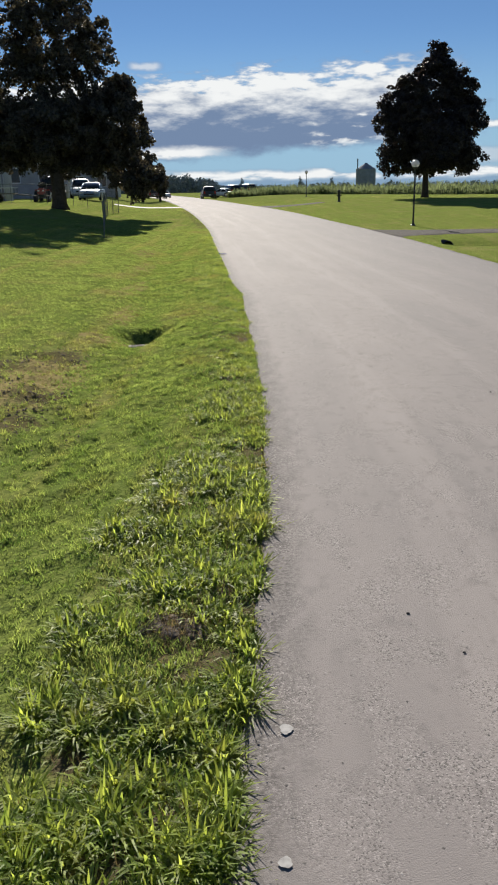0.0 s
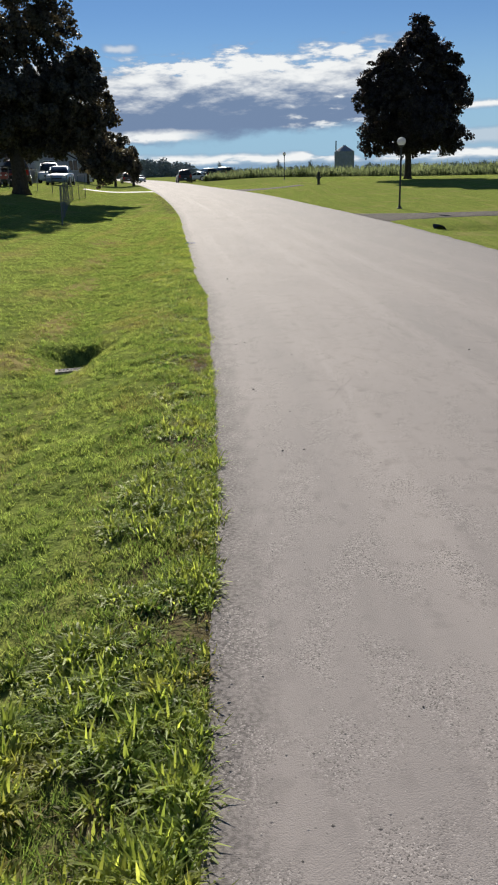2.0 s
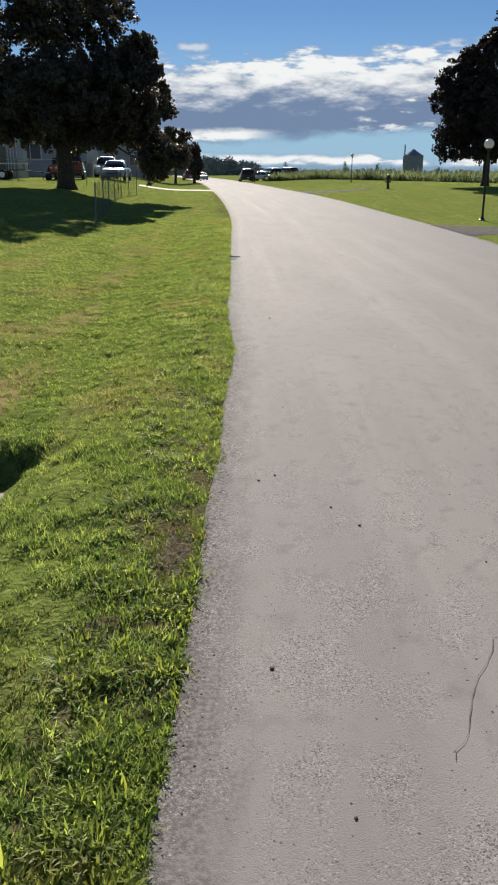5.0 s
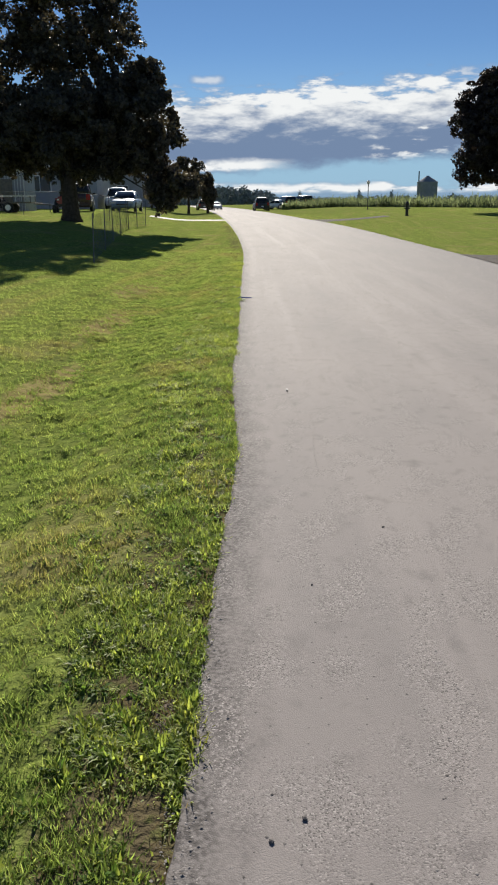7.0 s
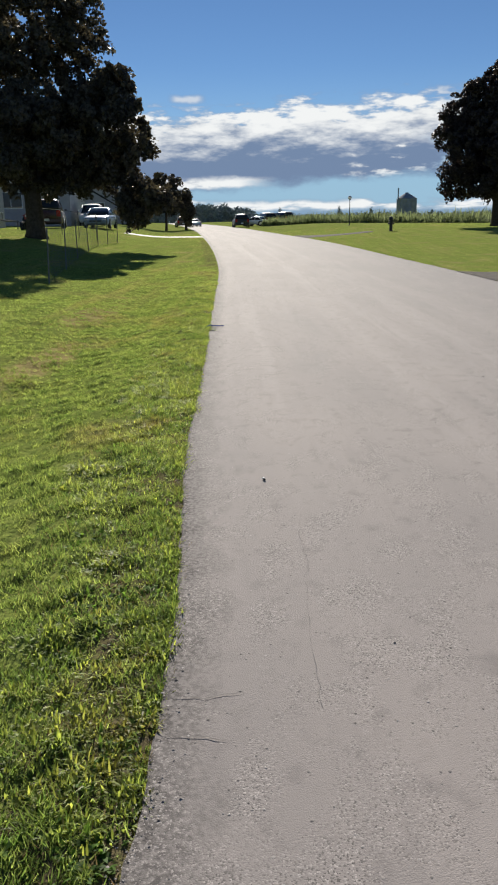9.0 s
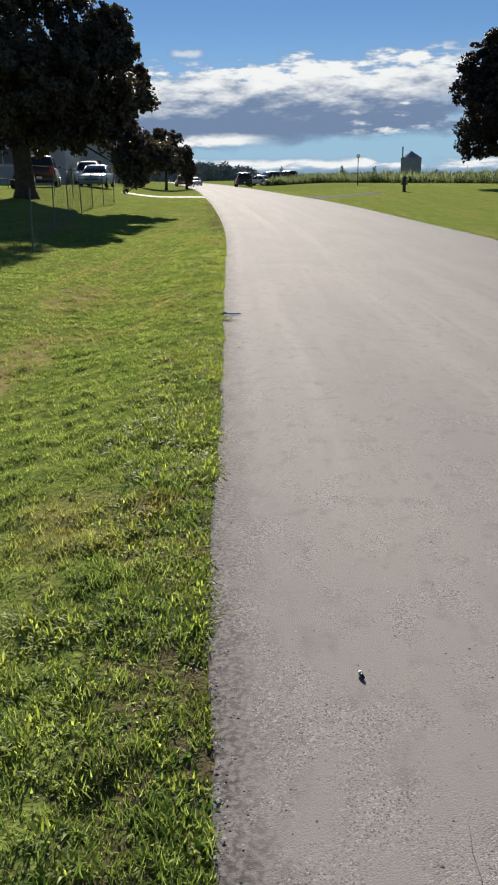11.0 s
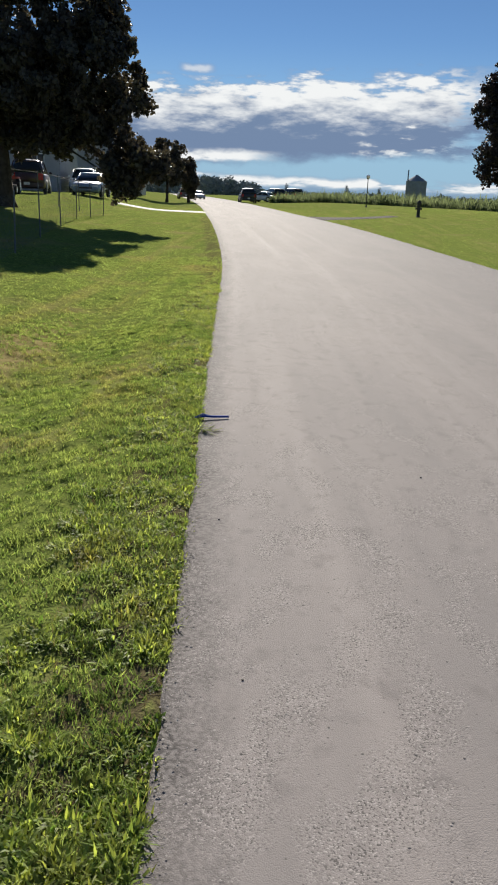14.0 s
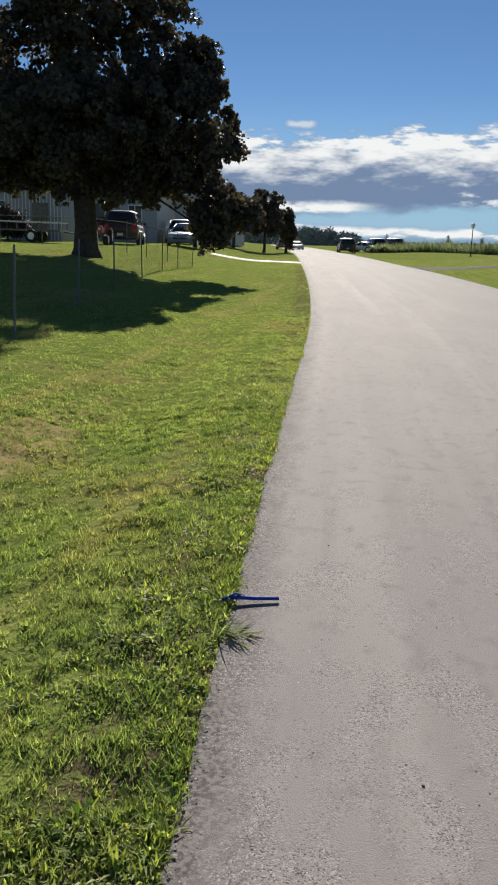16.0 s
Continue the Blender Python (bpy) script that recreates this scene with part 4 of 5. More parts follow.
# ---- storm drain ----
def drain_grate(at):
    root = empty("storm_grate", at, "pale cast iron drain grate sunk in the grass", "drain grate", rz=12)
    root.matrix_basis = root.matrix_basis @ pose(0, 0, 0, -4, 0, 0)
    W, D = 0.27, 0.2
    for sx in (-1, 1):
        part("frame_side", box((0.03, D, 0.035), (sx * W / 2, 0, 0), 0.004), M_IRON, root)
        part("frame_end", box((W - 0.034, 0.03, 0.035), (0, sx * D / 2 - sx * 0.017, 0), 0.004), M_IRON, root)
    for k in range(6):
        b = box((0.018, D - 0.07, 0.03), (0, 0, 0), 0.004)
        part("bar", b, M_IRON, root).matrix_basis = pose(-W / 2 + 0.04 + k * 0.038, 0, 0, 0, 0, -14)
    # thin black plate paints in the shade of the shaft below the bars
    part("well", box((W - 0.04, D - 0.04, 0.02), (0, 0, -0.07)), M_BLACK, root)
    return root


drain_grate((-1.44, 10.62, gz(-1.44, 10.62) + 0.05))


# ---- bare soil, stones, marks on the road ----
def soil_patch(x, y, ax, ay, seed):
    rng = np.random.default_rng(seed)
    U, T = np.meshgrid(np.linspace(0, 1, 7), np.linspace(0, math.tau, 29))
    ph = rng.uniform(0, 6, 4)
    rr = 1 + 0.2 * np.sin(2 * T + ph[0]) + 0.2 * np.sin(5 * T + ph[1]) + 0.16 * np.sin(9 * T + ph[2]) + 0.12 * np.sin(13 * T + ph[3])
    X, Y = x + ax * U * rr * np.cos(T), y + ay * U * rr * np.sin(T)
    X = np.minimum(X, left_edge(Y) + 0.03)
    Z = ground_z(X, Y) + 0.005 * (1 - U) + 0.004 * np.sin(X * 60 + seed) * np.cos(Y * 55) - 0.01 * (U > 0.95) + 0.004
    ob = ob_np("bare_soil", *grid(X, Y, Z), M_SOIL, smooth=True)
    tagged(ob, "bare trodden soil showing through the grass", "soil", kind="structure")


for i, (x, y, ax, ay) in enumerate(BARE):
    soil_patch(x, y, ax, ay, 70 + i)


def stone_mesh(seed, detail=1):
    rng = np.random.default_rng(seed)
    bm = bmesh.new()
    bmesh.ops.create_icosphere(bm, subdivisions=detail, radius=1.0)
    for v in bm.verts:
        v.co *= rng.uniform(0.75, 1.2)
        v.co.z *= 0.6
    me = bpy.data.meshes.new("pebble")
    bm.to_mesh(me)
    bm.free()
    me.materials.append(M_STONE)
    return me


def build_stones():
    rng = np.random.default_rng(4)
    # crumbled chippings along the ragged edge
    n = 10000
    y = rng.uniform(0.9, 30, n)
    s = 0.05 - np.abs(rng.normal(0, 0.055, n))
    x = left_edge(y) + wobble(y, 3, 0.016) - s
    r = 0.0018 + 0.0045 * rng.uniform(0, 1, n) ** 3
    z = np.where(s < 0, road_z(y) - 0.006, ground_z(x, y)) + r * 0.2
    o = np.array([(1, 0, 0), (-1, 0, 0), (0, 1, 0), (0, -1, 0), (0, 0, 0.42)])
    V = np.stack([x, y, z], -1)[:, None, :] + o[None, :5] * r[:, None, None] * rng.uniform(0.7, 1.3, (n, 5, 1))
    f = np.array([(0, 2, 4), (2, 1, 4), (1, 3, 4), (3, 0, 4)])
    F = (np.arange(n)[:, None, None] * 5 + f[None]).reshape(-1, 3)
    tagged(ob_np("edge_chippings", V.reshape(-1, 3), F, M_CHIP), "loose grey chippings along the crumbled road edge", "gravel", kind="stuff")
    # loose grit lying all over the seal
    n = 12000
    y = rng.uniform(1.0, 30, n)
    x = left_edge(y) + 0.03 + rng.uniform(0, 1, n) ** 1.3 * 3.6
    r = rng.uniform(0.002, 0.0055, n)
    u = (x - left_edge(y)) / (right_edge(y) - left_edge(y))
    z = road_z(y) + 0.025 * (1 - (2 * u - 1) ** 2) - 0.012 + r * 0.1
    V = np.stack([x, y, z], -1)[:, None, :] + o[None] * r[:, None, None] * rng.uniform(0.7, 1.3, (n, 5, 1))
    F = (np.arange(n)[:, None, None] * 5 + f[None]).reshape(-1, 3)
    tagged(ob_np("road_grit", V.reshape(-1, 3), F, M_CHIP), "fine loose grit on the road", "gravel", kind="stuff")
    # single pebbles
    meshes = [stone_mesh(k) for k in range(5)]
    for k in range(48):
        y = rng.uniform(2.0, 27)
        x = float(left_edge(y)) + 0.15 + rng.uniform(0, 1) ** 1.2 * 2.6
        u = (x - float(left_edge(y))) / float(right_edge(y) - left_edge(y))
        r = rng.uniform(0.004, 0.009)
        ob = new("pebble", meshes[k % 5])
        ob.matrix_basis = pose(x, y, float(road_z(y)) + 0.025 * (1 - (2 * u - 1) ** 2) - 0.012 + r * 0.35, 0, 0, rng.uniform(0, 360)) @ Matrix.Scale(r, 4)
        tagged(ob, "small dark pebble lying on the road", "pebble", "pebbles on the road")


def build_clods():
    """Crumbs of earth thrown up where the lawn is worn through."""
    rng = np.random.default_rng(15)
    xs, ys = [], []
    for bx, by, ax, ay in MUD[:4]:
        xs.append(bx + rng.normal(0, 0.75, 420) * ax)
        ys.append(by + rng.normal(0, 0.75, 420) * ay)
    x, y = np.concatenate(xs), np.concatenate(ys)
    keep = clump(x, y, 9.0, 51) + 0.6 * clump(x, y, 22.0, 52) > -0.1
    x, y = x[keep], y[keep]
    n = len(x)
    r = 0.004 + 0.013 * rng.uniform(0, 1, n) ** 2.2
    o = np.array([(1, 0, -0.2), (-1, 0, -0.2), (0, 1, -0.2), (0, -1, -0.2), (0.15, 0.1, 0.75)])
    V = np.stack([x, y, ground_z(x, y) + 0.008], -1)[:, None, :] + o[None] * r[:, None, None] * rng.uniform(0.6, 1.4, (n, 5, 1))
    F = (np.arange(n)[:, None, None] * 5 + np.array([(0, 2, 4), (2, 1, 4), (1, 3, 4), (3, 0, 4)])[None]).reshape(-1, 3)
    tagged(ob_np("earth_clods", V.reshape(-1, 3), F, M_SOIL), "dark crumbled earth on the worn lawn", "soil", kind="stuff")


build_clods()
M_CHIP = mat("chipping", (0.33, 0.305, 0.29), 0.9, (0.18, 0.168, 0.16), 30.0, island=0.6, spec=0.1)
build_stones()


def road_height(x, y):
    u = (x - float(left_edge(y))) / float(right_edge(y) - left_edge(y))
    return float(road_z(y)) + 0.025 * (1 - (2 * u - 1) ** 2) - 0.012


def paint_spot(x, y, ax, ay, seed):
    U, T = np.meshgrid(np.linspace(0, 1, 4), np.linspace(0, math.tau, 25))
    rr = 1 + 0.1 * np.sin(3 * T + seed) + 0.06 * np.sin(7 * T + seed)
    X, Y = x + ax * U * rr * np.cos(T), y + ay * U * rr * np.sin(T)
    Z = np.full_like(X, road_height(x, y) + 0.0045)
    tagged(ob_np("paint_spot", *grid(X, Y, Z), M_PAINT_DOT), "small white paint spot on the asphalt", "road marking", "paint spots")


paint_spot(0.18, 2.29, 0.021, 0.026, 1)
paint_spot(0.16, 1.75, 0.018, 0.019, 4)


def crack_or_twig(x0, y0, heading, length, width, seed):
    """A thin wandering crack, or a twig with its shadow, laid as a dark ribbon a hair above the seal."""
    rng = np.random.default_rng(seed)
    n = max(8, int(length / 0.04))
    s = np.linspace(0, length, n)
    off = np.cumsum(rng.normal(0, 0.006, n))
    off -= np.linspace(0, off[-1], n)
    a = radians(heading)
    cx, cy = x0 + math.cos(a) * s - math.sin(a) * off, y0 + math.sin(a) * s + math.cos(a) * off
    w = width * rng.uniform(0.2, 1.0, n)
    w[0] = w[-1] = 0.0008
    X = np.stack([cx + math.sin(a) * w, cx - math.sin(a) * w], 1)
    Y = np.stack([cy - math.cos(a) * w, cy + math.cos(a) * w], 1)
    Z = np.vectorize(road_height)(X, Y) + 0.004
    tagged(ob_np("crack_or_twig", *grid(X, Y, Z), M_TAR), "thin dark line on the asphalt, a crack or a twig with its shadow", "crack", "road cracks")


crack_or_twig(0.37, 13.3, 92, 1.7, 0.0009, 1)
# the next two are twigs near the edge, painted with their shadows as dark ribbons
crack_or_twig(-0.1, 13.35, 8, 0.22, 0.003, 2)
crack_or_twig(-0.12, 13.15, -5, 0.2, 0.003, 3)
crack_or_twig(0.9, 8.2, 70, 0.7, 0.002, 6)
crack_or_twig(-0.2, 17.6, 5, 0.1, 0.0025, 7)


def blue_strip():
    root = empty("plastic_strip", (-0.86, 22.63, road_height(-0.86, 22.63) + 0.012), "bent blue plastic strip lying on the road edge", "litter", rz=17)
    pts = [(-0.12, 0, 0.006), (-0.05, 0.006, 0.012), (0.02, 0.002, 0.006), (0.125, 0, 0.004)]
    part("strip", tube(pts, [0.006, 0.009, 0.0085, 0.0075], 8), M_BLUE, root, smooth=True)
    part("clip", tube([(-0.11, -0.008, 0.012), (-0.06, 0.012, 0.026), (-0.02, 0.012, 0.014)], [0.004, 0.005, 0.003], 6), M_BLUE, root, smooth=True)


blue_strip()
rng = np.random.default_rng(78)
for bx, by, ax, ay in BARE:
    n = int(42000 * ax * ay) + 60
    x, y = bx + rng.normal(0, 0.6, n) * ax, by + rng.normal(0, 0.6, n) * ay
    keep = x < left_edge(y) - 0.01
    tagged(spikes("dry_straw", x[keep], y[keep], rng.uniform(0.02, 0.06, n)[keep], rng.uniform(0.002, 0.005, n)[keep], rng, M_DRYBLADE, 1.12), "flattened dry straw on bare soil", "straw", kind="stuff")
rng = np.random.default_rng(77)
n = 46
az = rng.normal(0.0, 0.5, n)
tagged(blades("grass_tuft", -0.9 + rng.uniform(-0.05, 0.05, n), 22.33 + rng.normal(0, 0.02, n), rng.uniform(0.06, 0.14, n), rng.uniform(0.006, 0.011, n), rng, M_BLADE, 1.1, 0.4, az, np.full(n, 0.02)), "grass tuft sprawling over the road edge", "grass", kind="stuff")


# ---- culvert under the gravel drive, second gravel apron ----
def culvert():
    x, y = 6.3, 28.3
    z = gz(x, y - 1.3) - 0.12
    root = empty("culvert_pipe", (x, y, z), "dark culvert pipe end under the gravel drive", "culvert")
    bm = bmesh.new()
    rings = []
    for r, yy in ((0.2, -0.9), (0.2, 2.0), (0.165, 2.0), (0.165, -0.9)):
        rings.append([bm.verts.new((r * math.cos(k * math.tau / 20), yy, 0.12 + r * math.sin(k * math.tau / 20))) for k in range(20)])
    for a, b in zip(rings, rings[1:] + rings[:1]):
        for k in range(20):
            bm.faces.new((a[k], a[(k + 1) % 20], b[(k + 1) % 20], b[k]))
    part("pipe", bm, M_BLACK, root, smooth=True)


culvert()


def gravel_apron():
    S, Vv = np.meshgrid(np.linspace(-0.1, 5.5, 20), np.linspace(-1, 1, 9))
    half = 1.2 + 2.5 * np.exp(-S / 1.6)
    Y = 63.0 + 0.9 * S + Vv * half
    X = right_edge(Y) + S
    Z = ground_z(X, Y) + 0.025 - 0.1 * (np.abs(Vv) > 0.97)
    tagged(ob_np("gravel_apron", *grid(X, Y, Z), M_GRAVEL), "small gravel apron beside the road", "gravel", kind="structure")


gravel_apron()


# ---- chain-link fence on the bank ----
def chain_fence():
    root = empty("chain_link_fence", (0, 0, 0), "low galvanised chain-link fence on the shaded bank", "fence")
    corner, tall = (-8.2, 50.7), 1.15
    line = [(-5.3, 29.6), (-6.0, 33.6), (-6.66, 37.4), (-7.4, 41.8), (-7.98, 45.8), (-8.1, 48.2), corner]
    back = [corner, (-9.1, 50.4), (-10.0, 50.6), (-10.9, 50.9), (-12.6, 51.4), (-15.0, 52.2), (-17.5, 53.5)]
    for x, y in line + back[1:]:
        z = gz(x, y)
        post = part("post", lathe([(0.018, -0.1), (0.017, tall + 0.04), (0.008, tall + 0.08)], 10), M_STEEL, root)
        post.matrix_basis = pose(x, y, z, 0, random.uniform(-2.5, 2.5), 0)
    rows = []
    for run in (line, back):
        for a, b in zip(run, run[1:]):
            za, zb = gz(*a), gz(*b)
            if run is back:
                part("rail", tube([(a[0], a[1], za + tall), (b[0], b[1], zb + tall)], [0.011, 0.011], 8), M_STEEL, root)
            L = math.hypot(b[0] - a[0], b[1] - a[1])
            for k in range(int(L / 0.085)):
                for sgn in (1, -1):
                    u0, u1 = k * 0.085 / L, (k * 0.085 + tall * sgn * 0.75) / L
                    hi = (1 - u0) / (u1 - u0) if u1 > 1 else u0 / (u0 - u1) if u1 < 0 else 1.0
                    ue = u0 + (u1 - u0) * hi
                    p = np.array([a[0] + (b[0] - a[0]) * u0, a[1] + (b[1] - a[1]) * u0, za + (zb - za) * u0 + 0.03])
                    q = np.array([a[0] + (b[0] - a[0]) * ue, a[1] + (b[1] - a[1]) * ue, za + (zb - za) * ue + 0.03 + (tall - 0.04) * hi])
                    rows.append((p, q))
    P, Q = np.array([r[0] for r in rows]), np.array([r[1] for r in rows])
    w = 0.0007
    ring = np.array([(w, 0, 0), (-w * 0.5, w * 0.87, 0), (-w * 0.5, -w * 0.87, 0)])
    V = np.concatenate([P[:, None] + ring, Q[:, None] + ring], 1).reshape(-1, 3)
    i = np.arange(len(rows))[:, None] * 6
    F = np.concatenate([i + np.array([[k, (k + 1) % 3, (k + 1) % 3 + 3, k + 3]]) for k in range(3)])
    tagged(ob_np("wire_mesh", V, F, M_STEEL, root), kind="stuff")


chain_fence()


# ---- vehicles ----
def car(at, rz, name, label, colour, length=4.5, width=1.78, height=1.45, kind="sedan"):
    """A car with its nose toward +y: a lofted body, a glasshouse with pillars under a crowned roof, lamps, trim and four wheels."""
    root = empty(name, at, label, "car", rz=rz)
    L, W, H = length / 2, width / 2, height
    sedan = kind == "sedan"
    belt = (0.63 if sedan else 0.60) * H
    tail = [(-L, belt - 0.2, 0.84), (-L + 0.06, belt - 0.07, 0.92), (-L + 0.35, belt + 0.0, 0.97)] if sedan else [(-L, belt - 0.05, 0.90), (-L + 0.05, belt, 0.95), (-L + 0.3, belt + 0.0, 0.99)]
    line = tail + [(-L * 0.4, belt + 0.01, 1.0), (L - 1.35, belt, 1.0), (L - 0.8, belt - 0.06, 0.99), (L - 0.35, belt - 0.13, 0.95), (L - 0.08, belt - 0.22, 0.88), (L, belt - 0.34, 0.80)]
    bm = bmesh.new()
    rings = []
    for y, zt, k in line:
        w, zb = W * k, 0.24 + 0.1 * (abs(y) > L - 0.2)
        side = [(w * 0.88, zb), (w * 0.98, zb + 0.1), (w, (zb + zt) / 2), (w * 0.985, zt - 0.11), (w * 0.94, zt - 0.03), (w * 0.80, zt), (w * 0.4, zt + 0.02)]
        ring = [(-x, z) for x, z in side] + [(x, z) for x, z in side[::-1]]
        rings.append([bm.verts.new((x, y, z)) for x, z in ring])
    n = len(rings[0])
    for a, b in zip(rings, rings[1:]):
        for k in range(n):
            bm.faces.new((a[k], a[(k + 1) % n], b[(k + 1) % n], b[k]))
    bm.faces.new(rings[0][::-1])
    bm.faces.new(rings[-1])
    bmesh.ops.recalc_face_normals(bm, faces=bm.faces)
    part("body", bm, colour, root, smooth=True)
    # the glasshouse narrows and shortens toward the roof
    y0, y1 = (-L + 0.62, L - 1.15) if sedan else (-L + 0.05, L - 1.05)
    r0, r1 = (-L + 1.3, L - 2.0) if sedan else (-L + 0.32, L - 1.85)

    def plan(u, grow=0.0, sides=28):
        """The cabin's outline at u of its height: a rounded oblong."""
        ya, yb, w = y0 + (r0 - y0) * u, y1 + (r1 - y1) * u, (W - 0.08) - 0.17 * u + grow
        pts = []
        for k in range(sides):
            a = k * math.tau / sides
            c, sn = math.cos(a), math.sin(a)
            pts.append((w * math.copysign(abs(c) ** 0.28, c), (ya + yb) / 2 + ((yb - ya) / 2 + grow) * math.copysign(abs(sn) ** 0.28, sn)))
        return pts

    def stack(levels, name, m):
        bm = bmesh.new()
        loops = [[bm.verts.new((x, y, z)) for x, y in plan(u, g)] for u, z, g in levels]
        for a, b in zip(loops, loops[1:]):
            for k in range(len(a)):
                bm.faces.new((a[k], a[(k + 1) % len(a)], b[(k + 1) % len(a)], b[k]))
        bm.faces.new(loops[0][::-1])
        bm.faces.new(loops[-1])
        return part(name, bm, m, root, smooth=True)

    top = H - 0.09
    stack([(0.0, belt - 0.02, 0), (0.5, (belt + top) / 2, 0.005), (1.0, top, 0)], "glasshouse", M_GLASS)
    stack([(0.96, top - 0.03, 0.012), (1.0, top + 0.01, 0.012), (1.03, top + 0.05, -0.04), (1.05, H - 0.01, -0.18), (1.05, H, -0.36)], "roof", colour)
    for sx in (-1, 1):
        wb, wt = W - 0.10, W - 0.26
        for ya, yb in ((y0 + 0.03, r0 + 0.03), (y1 - 0.05, r1 - 0.03), ((y0 + y1) / 2, (r0 + r1) / 2)):
            part("pillar", tube([(sx * wb, ya, belt - 0.02), (sx * wt, yb, top)], [0.045, 0.04], 8), colour, root, smooth=True)
        part("tail_light", box((0.24, 0.06, 0.2 if sedan else 0.34), (sx * (W * 0.86 - 0.1), -L - 0.005, belt - (0.2 if sedan else 0.16)), 0.02), M_LAMP_RED, root, "red tail light")
        part("headlight", box((0.36, 0.12, 0.14), (sx * (W * 0.84 - 0.17), L - 0.06, belt - 0.30), 0.03), M_LAMP_CLEAR, root, "clear headlight")
        part("mirror", box((0.17, 0.1, 0.12), (sx * (W + 0.06), y1 - 0.28, belt + 0.08), 0.03), colour, root)
        part("door_handle", box((0.02, 0.16, 0.03), (sx * (W + 0.004), -0.1, belt - 0.13), 0.006), M_RIM, root)
        for y in (-L + 0.82, L - 0.85):
            # black disc on the uncut flank, painting in the shade of the wheel well
            part("wheel_arch", tube([(sx * (W - 0.05), y, 0.34), (sx * (W + 0.004), y, 0.34)], [0.37, 0.37], 24), M_BLACK, root)
            w = part("tyre", tube([(-0.1, 0, 0), (-0.075, 0, 0), (0.075, 0, 0), (0.1, 0, 0)], [0.26, 0.325, 0.325, 0.26], 24), M_TYRE, root)
            w.matrix_basis = pose(sx * (W - 0.075), y, 0.32)
            part("rim", tube([(-0.012, 0, 0), (0.012, 0, 0)], [0.2, 0.19], 16), M_RIM, w).matrix_basis = pose(sx * 0.104, 0, 0)
    part("bumper", box((2 * W * 0.9, 0.14, 0.2), (0, -L - 0.02, 0.44), 0.05), colour, root)
    part("front_bumper", box((2 * W * 0.84, 0.16, 0.2), (0, L - 0.02, 0.42), 0.06), colour, root)
    part("number_plate", box((0.3, 0.012, 0.14), (0, -L - 0.097, 0.5), 0.004), M_TRIM, root)
    part("grille", box((0.8, 0.05, 0.13), (0, L + 0.005, belt - 0.42), 0.015), M_BLACK, root)
    return root


P_MAROON = paint("maroon car paint", (0.045, 0.018, 0.022))
P_WHITE, P_DARK, P_GREY, P_BLUE, P_RED = paint("white car paint", (0.62, 0.64, 0.66)), paint("black car paint", (0.015, 0.016, 0.018)), paint("grey car paint", (0.05, 0.052, 0.055)), paint("pale blue car paint", (0.19, 0.27, 0.38)), paint("red paint", (0.32, 0.04, 0.035))


def on_ground(x, y, lift=0.0):
    return (x, y, gz(x, y) + lift)


car(on_ground(-13.45, 70.0), 184, "sedan_car", "pale silver-blue sedan parked facing the lawn", P_BLUE)
car(on_ground(-16.1, 78.5), 190, "minivan", "white minivan parked behind the sedan", P_WHITE, 4.7, 1.85, 1.7, "van")
car(on_ground(-14.85, 62.3), 13, "suv", "dark maroon sport utility car beyond the maple", P_MAROON, 4.6, 1.85, 1.68, "suv")


def garden_tractor(at, rz):
    """A ride-on mower, its bonnet toward +y."""
    root = empty("garden_tractor", at, "small red garden tractor with black tyres beside the maple", "tractor", rz=rz)
    part("bonnet", box((0.5, 0.85, 0.42), (0, 0.5, 0.68), 0.08), P_RED, root)
    part("chassis", box((0.4, 1.6, 0.16), (0, 0.1, 0.40), 0.03), M_BLACK, root)
    part("mudguard", box((1.0, 0.6, 0.1), (0, -0.5, 0.76), 0.04), P_RED, root)
    part("seat", box((0.46, 0.44, 0.12), (0, -0.45, 0.9), 0.05), M_BLACK, root)
    part("backrest", box((0.46, 0.1, 0.4), (0, -0.7, 1.1), 0.04), M_BLACK, root)
    part("steering_column", tube([(0, 0.12, 0.8), (0, -0.02, 1.08)], [0.025, 0.025], 8), M_BLACK, root)
    part("steering_wheel", lathe([(0.17, 0), (0.19, 0.015), (0.17, 0.03), (0.15, 0.015)], 20), M_BLACK, root).matrix_basis = pose(0, -0.03, 1.08, 25, 0, 0)
    for sx in (-1, 1):
        for y, r in ((-0.5, 0.36), (0.62, 0.22)):
            w = part("tyre", tube([(-0.11, 0, 0), (-0.08, 0, 0), (0.08, 0, 0), (0.11, 0, 0)], [r * 0.8, r, r, r * 0.8], 20), M_TYRE, root)
            w.matrix_basis = pose(sx * 0.42, y, r)
            part("rim", tube([(-0.012, 0, 0), (0.012, 0, 0)], [r * 0.55, r * 0.55], 14), M_TRIM, w).matrix_basis = pose(sx * 0.112, 0, 0)
        part("headlight", box((0.12, 0.04, 0.09), (sx * 0.15, 0.935, 0.72), 0.015), M_LAMP_CLEAR, root)


garden_tractor(on_ground(-14.35, 57.2), 190)
car((-6.6, 117.2, float(road_z(117.2))), 8, "parked_suv", "black sport utility car parked at the roadside", P_DARK, 4.7, 1.9, 1.6, "suv")
car(on_ground(-3.7, 128.0), 20, "parked_suv", "dark grey sport utility car parked beyond the crop", P_GREY, 4.6, 1.88, 1.65, "suv")
car(on_ground(-1.6, 131.0), 30, "parked_car", "dark car with a bright roof beyond the crop", P_DARK, 4.5, 1.8, 1.6, "suv")
car(on_ground(-5.1, 126.0), 60, "parked_car", "white low car beyond the crop", P_WHITE, 4.2, 1.75, 1.3)
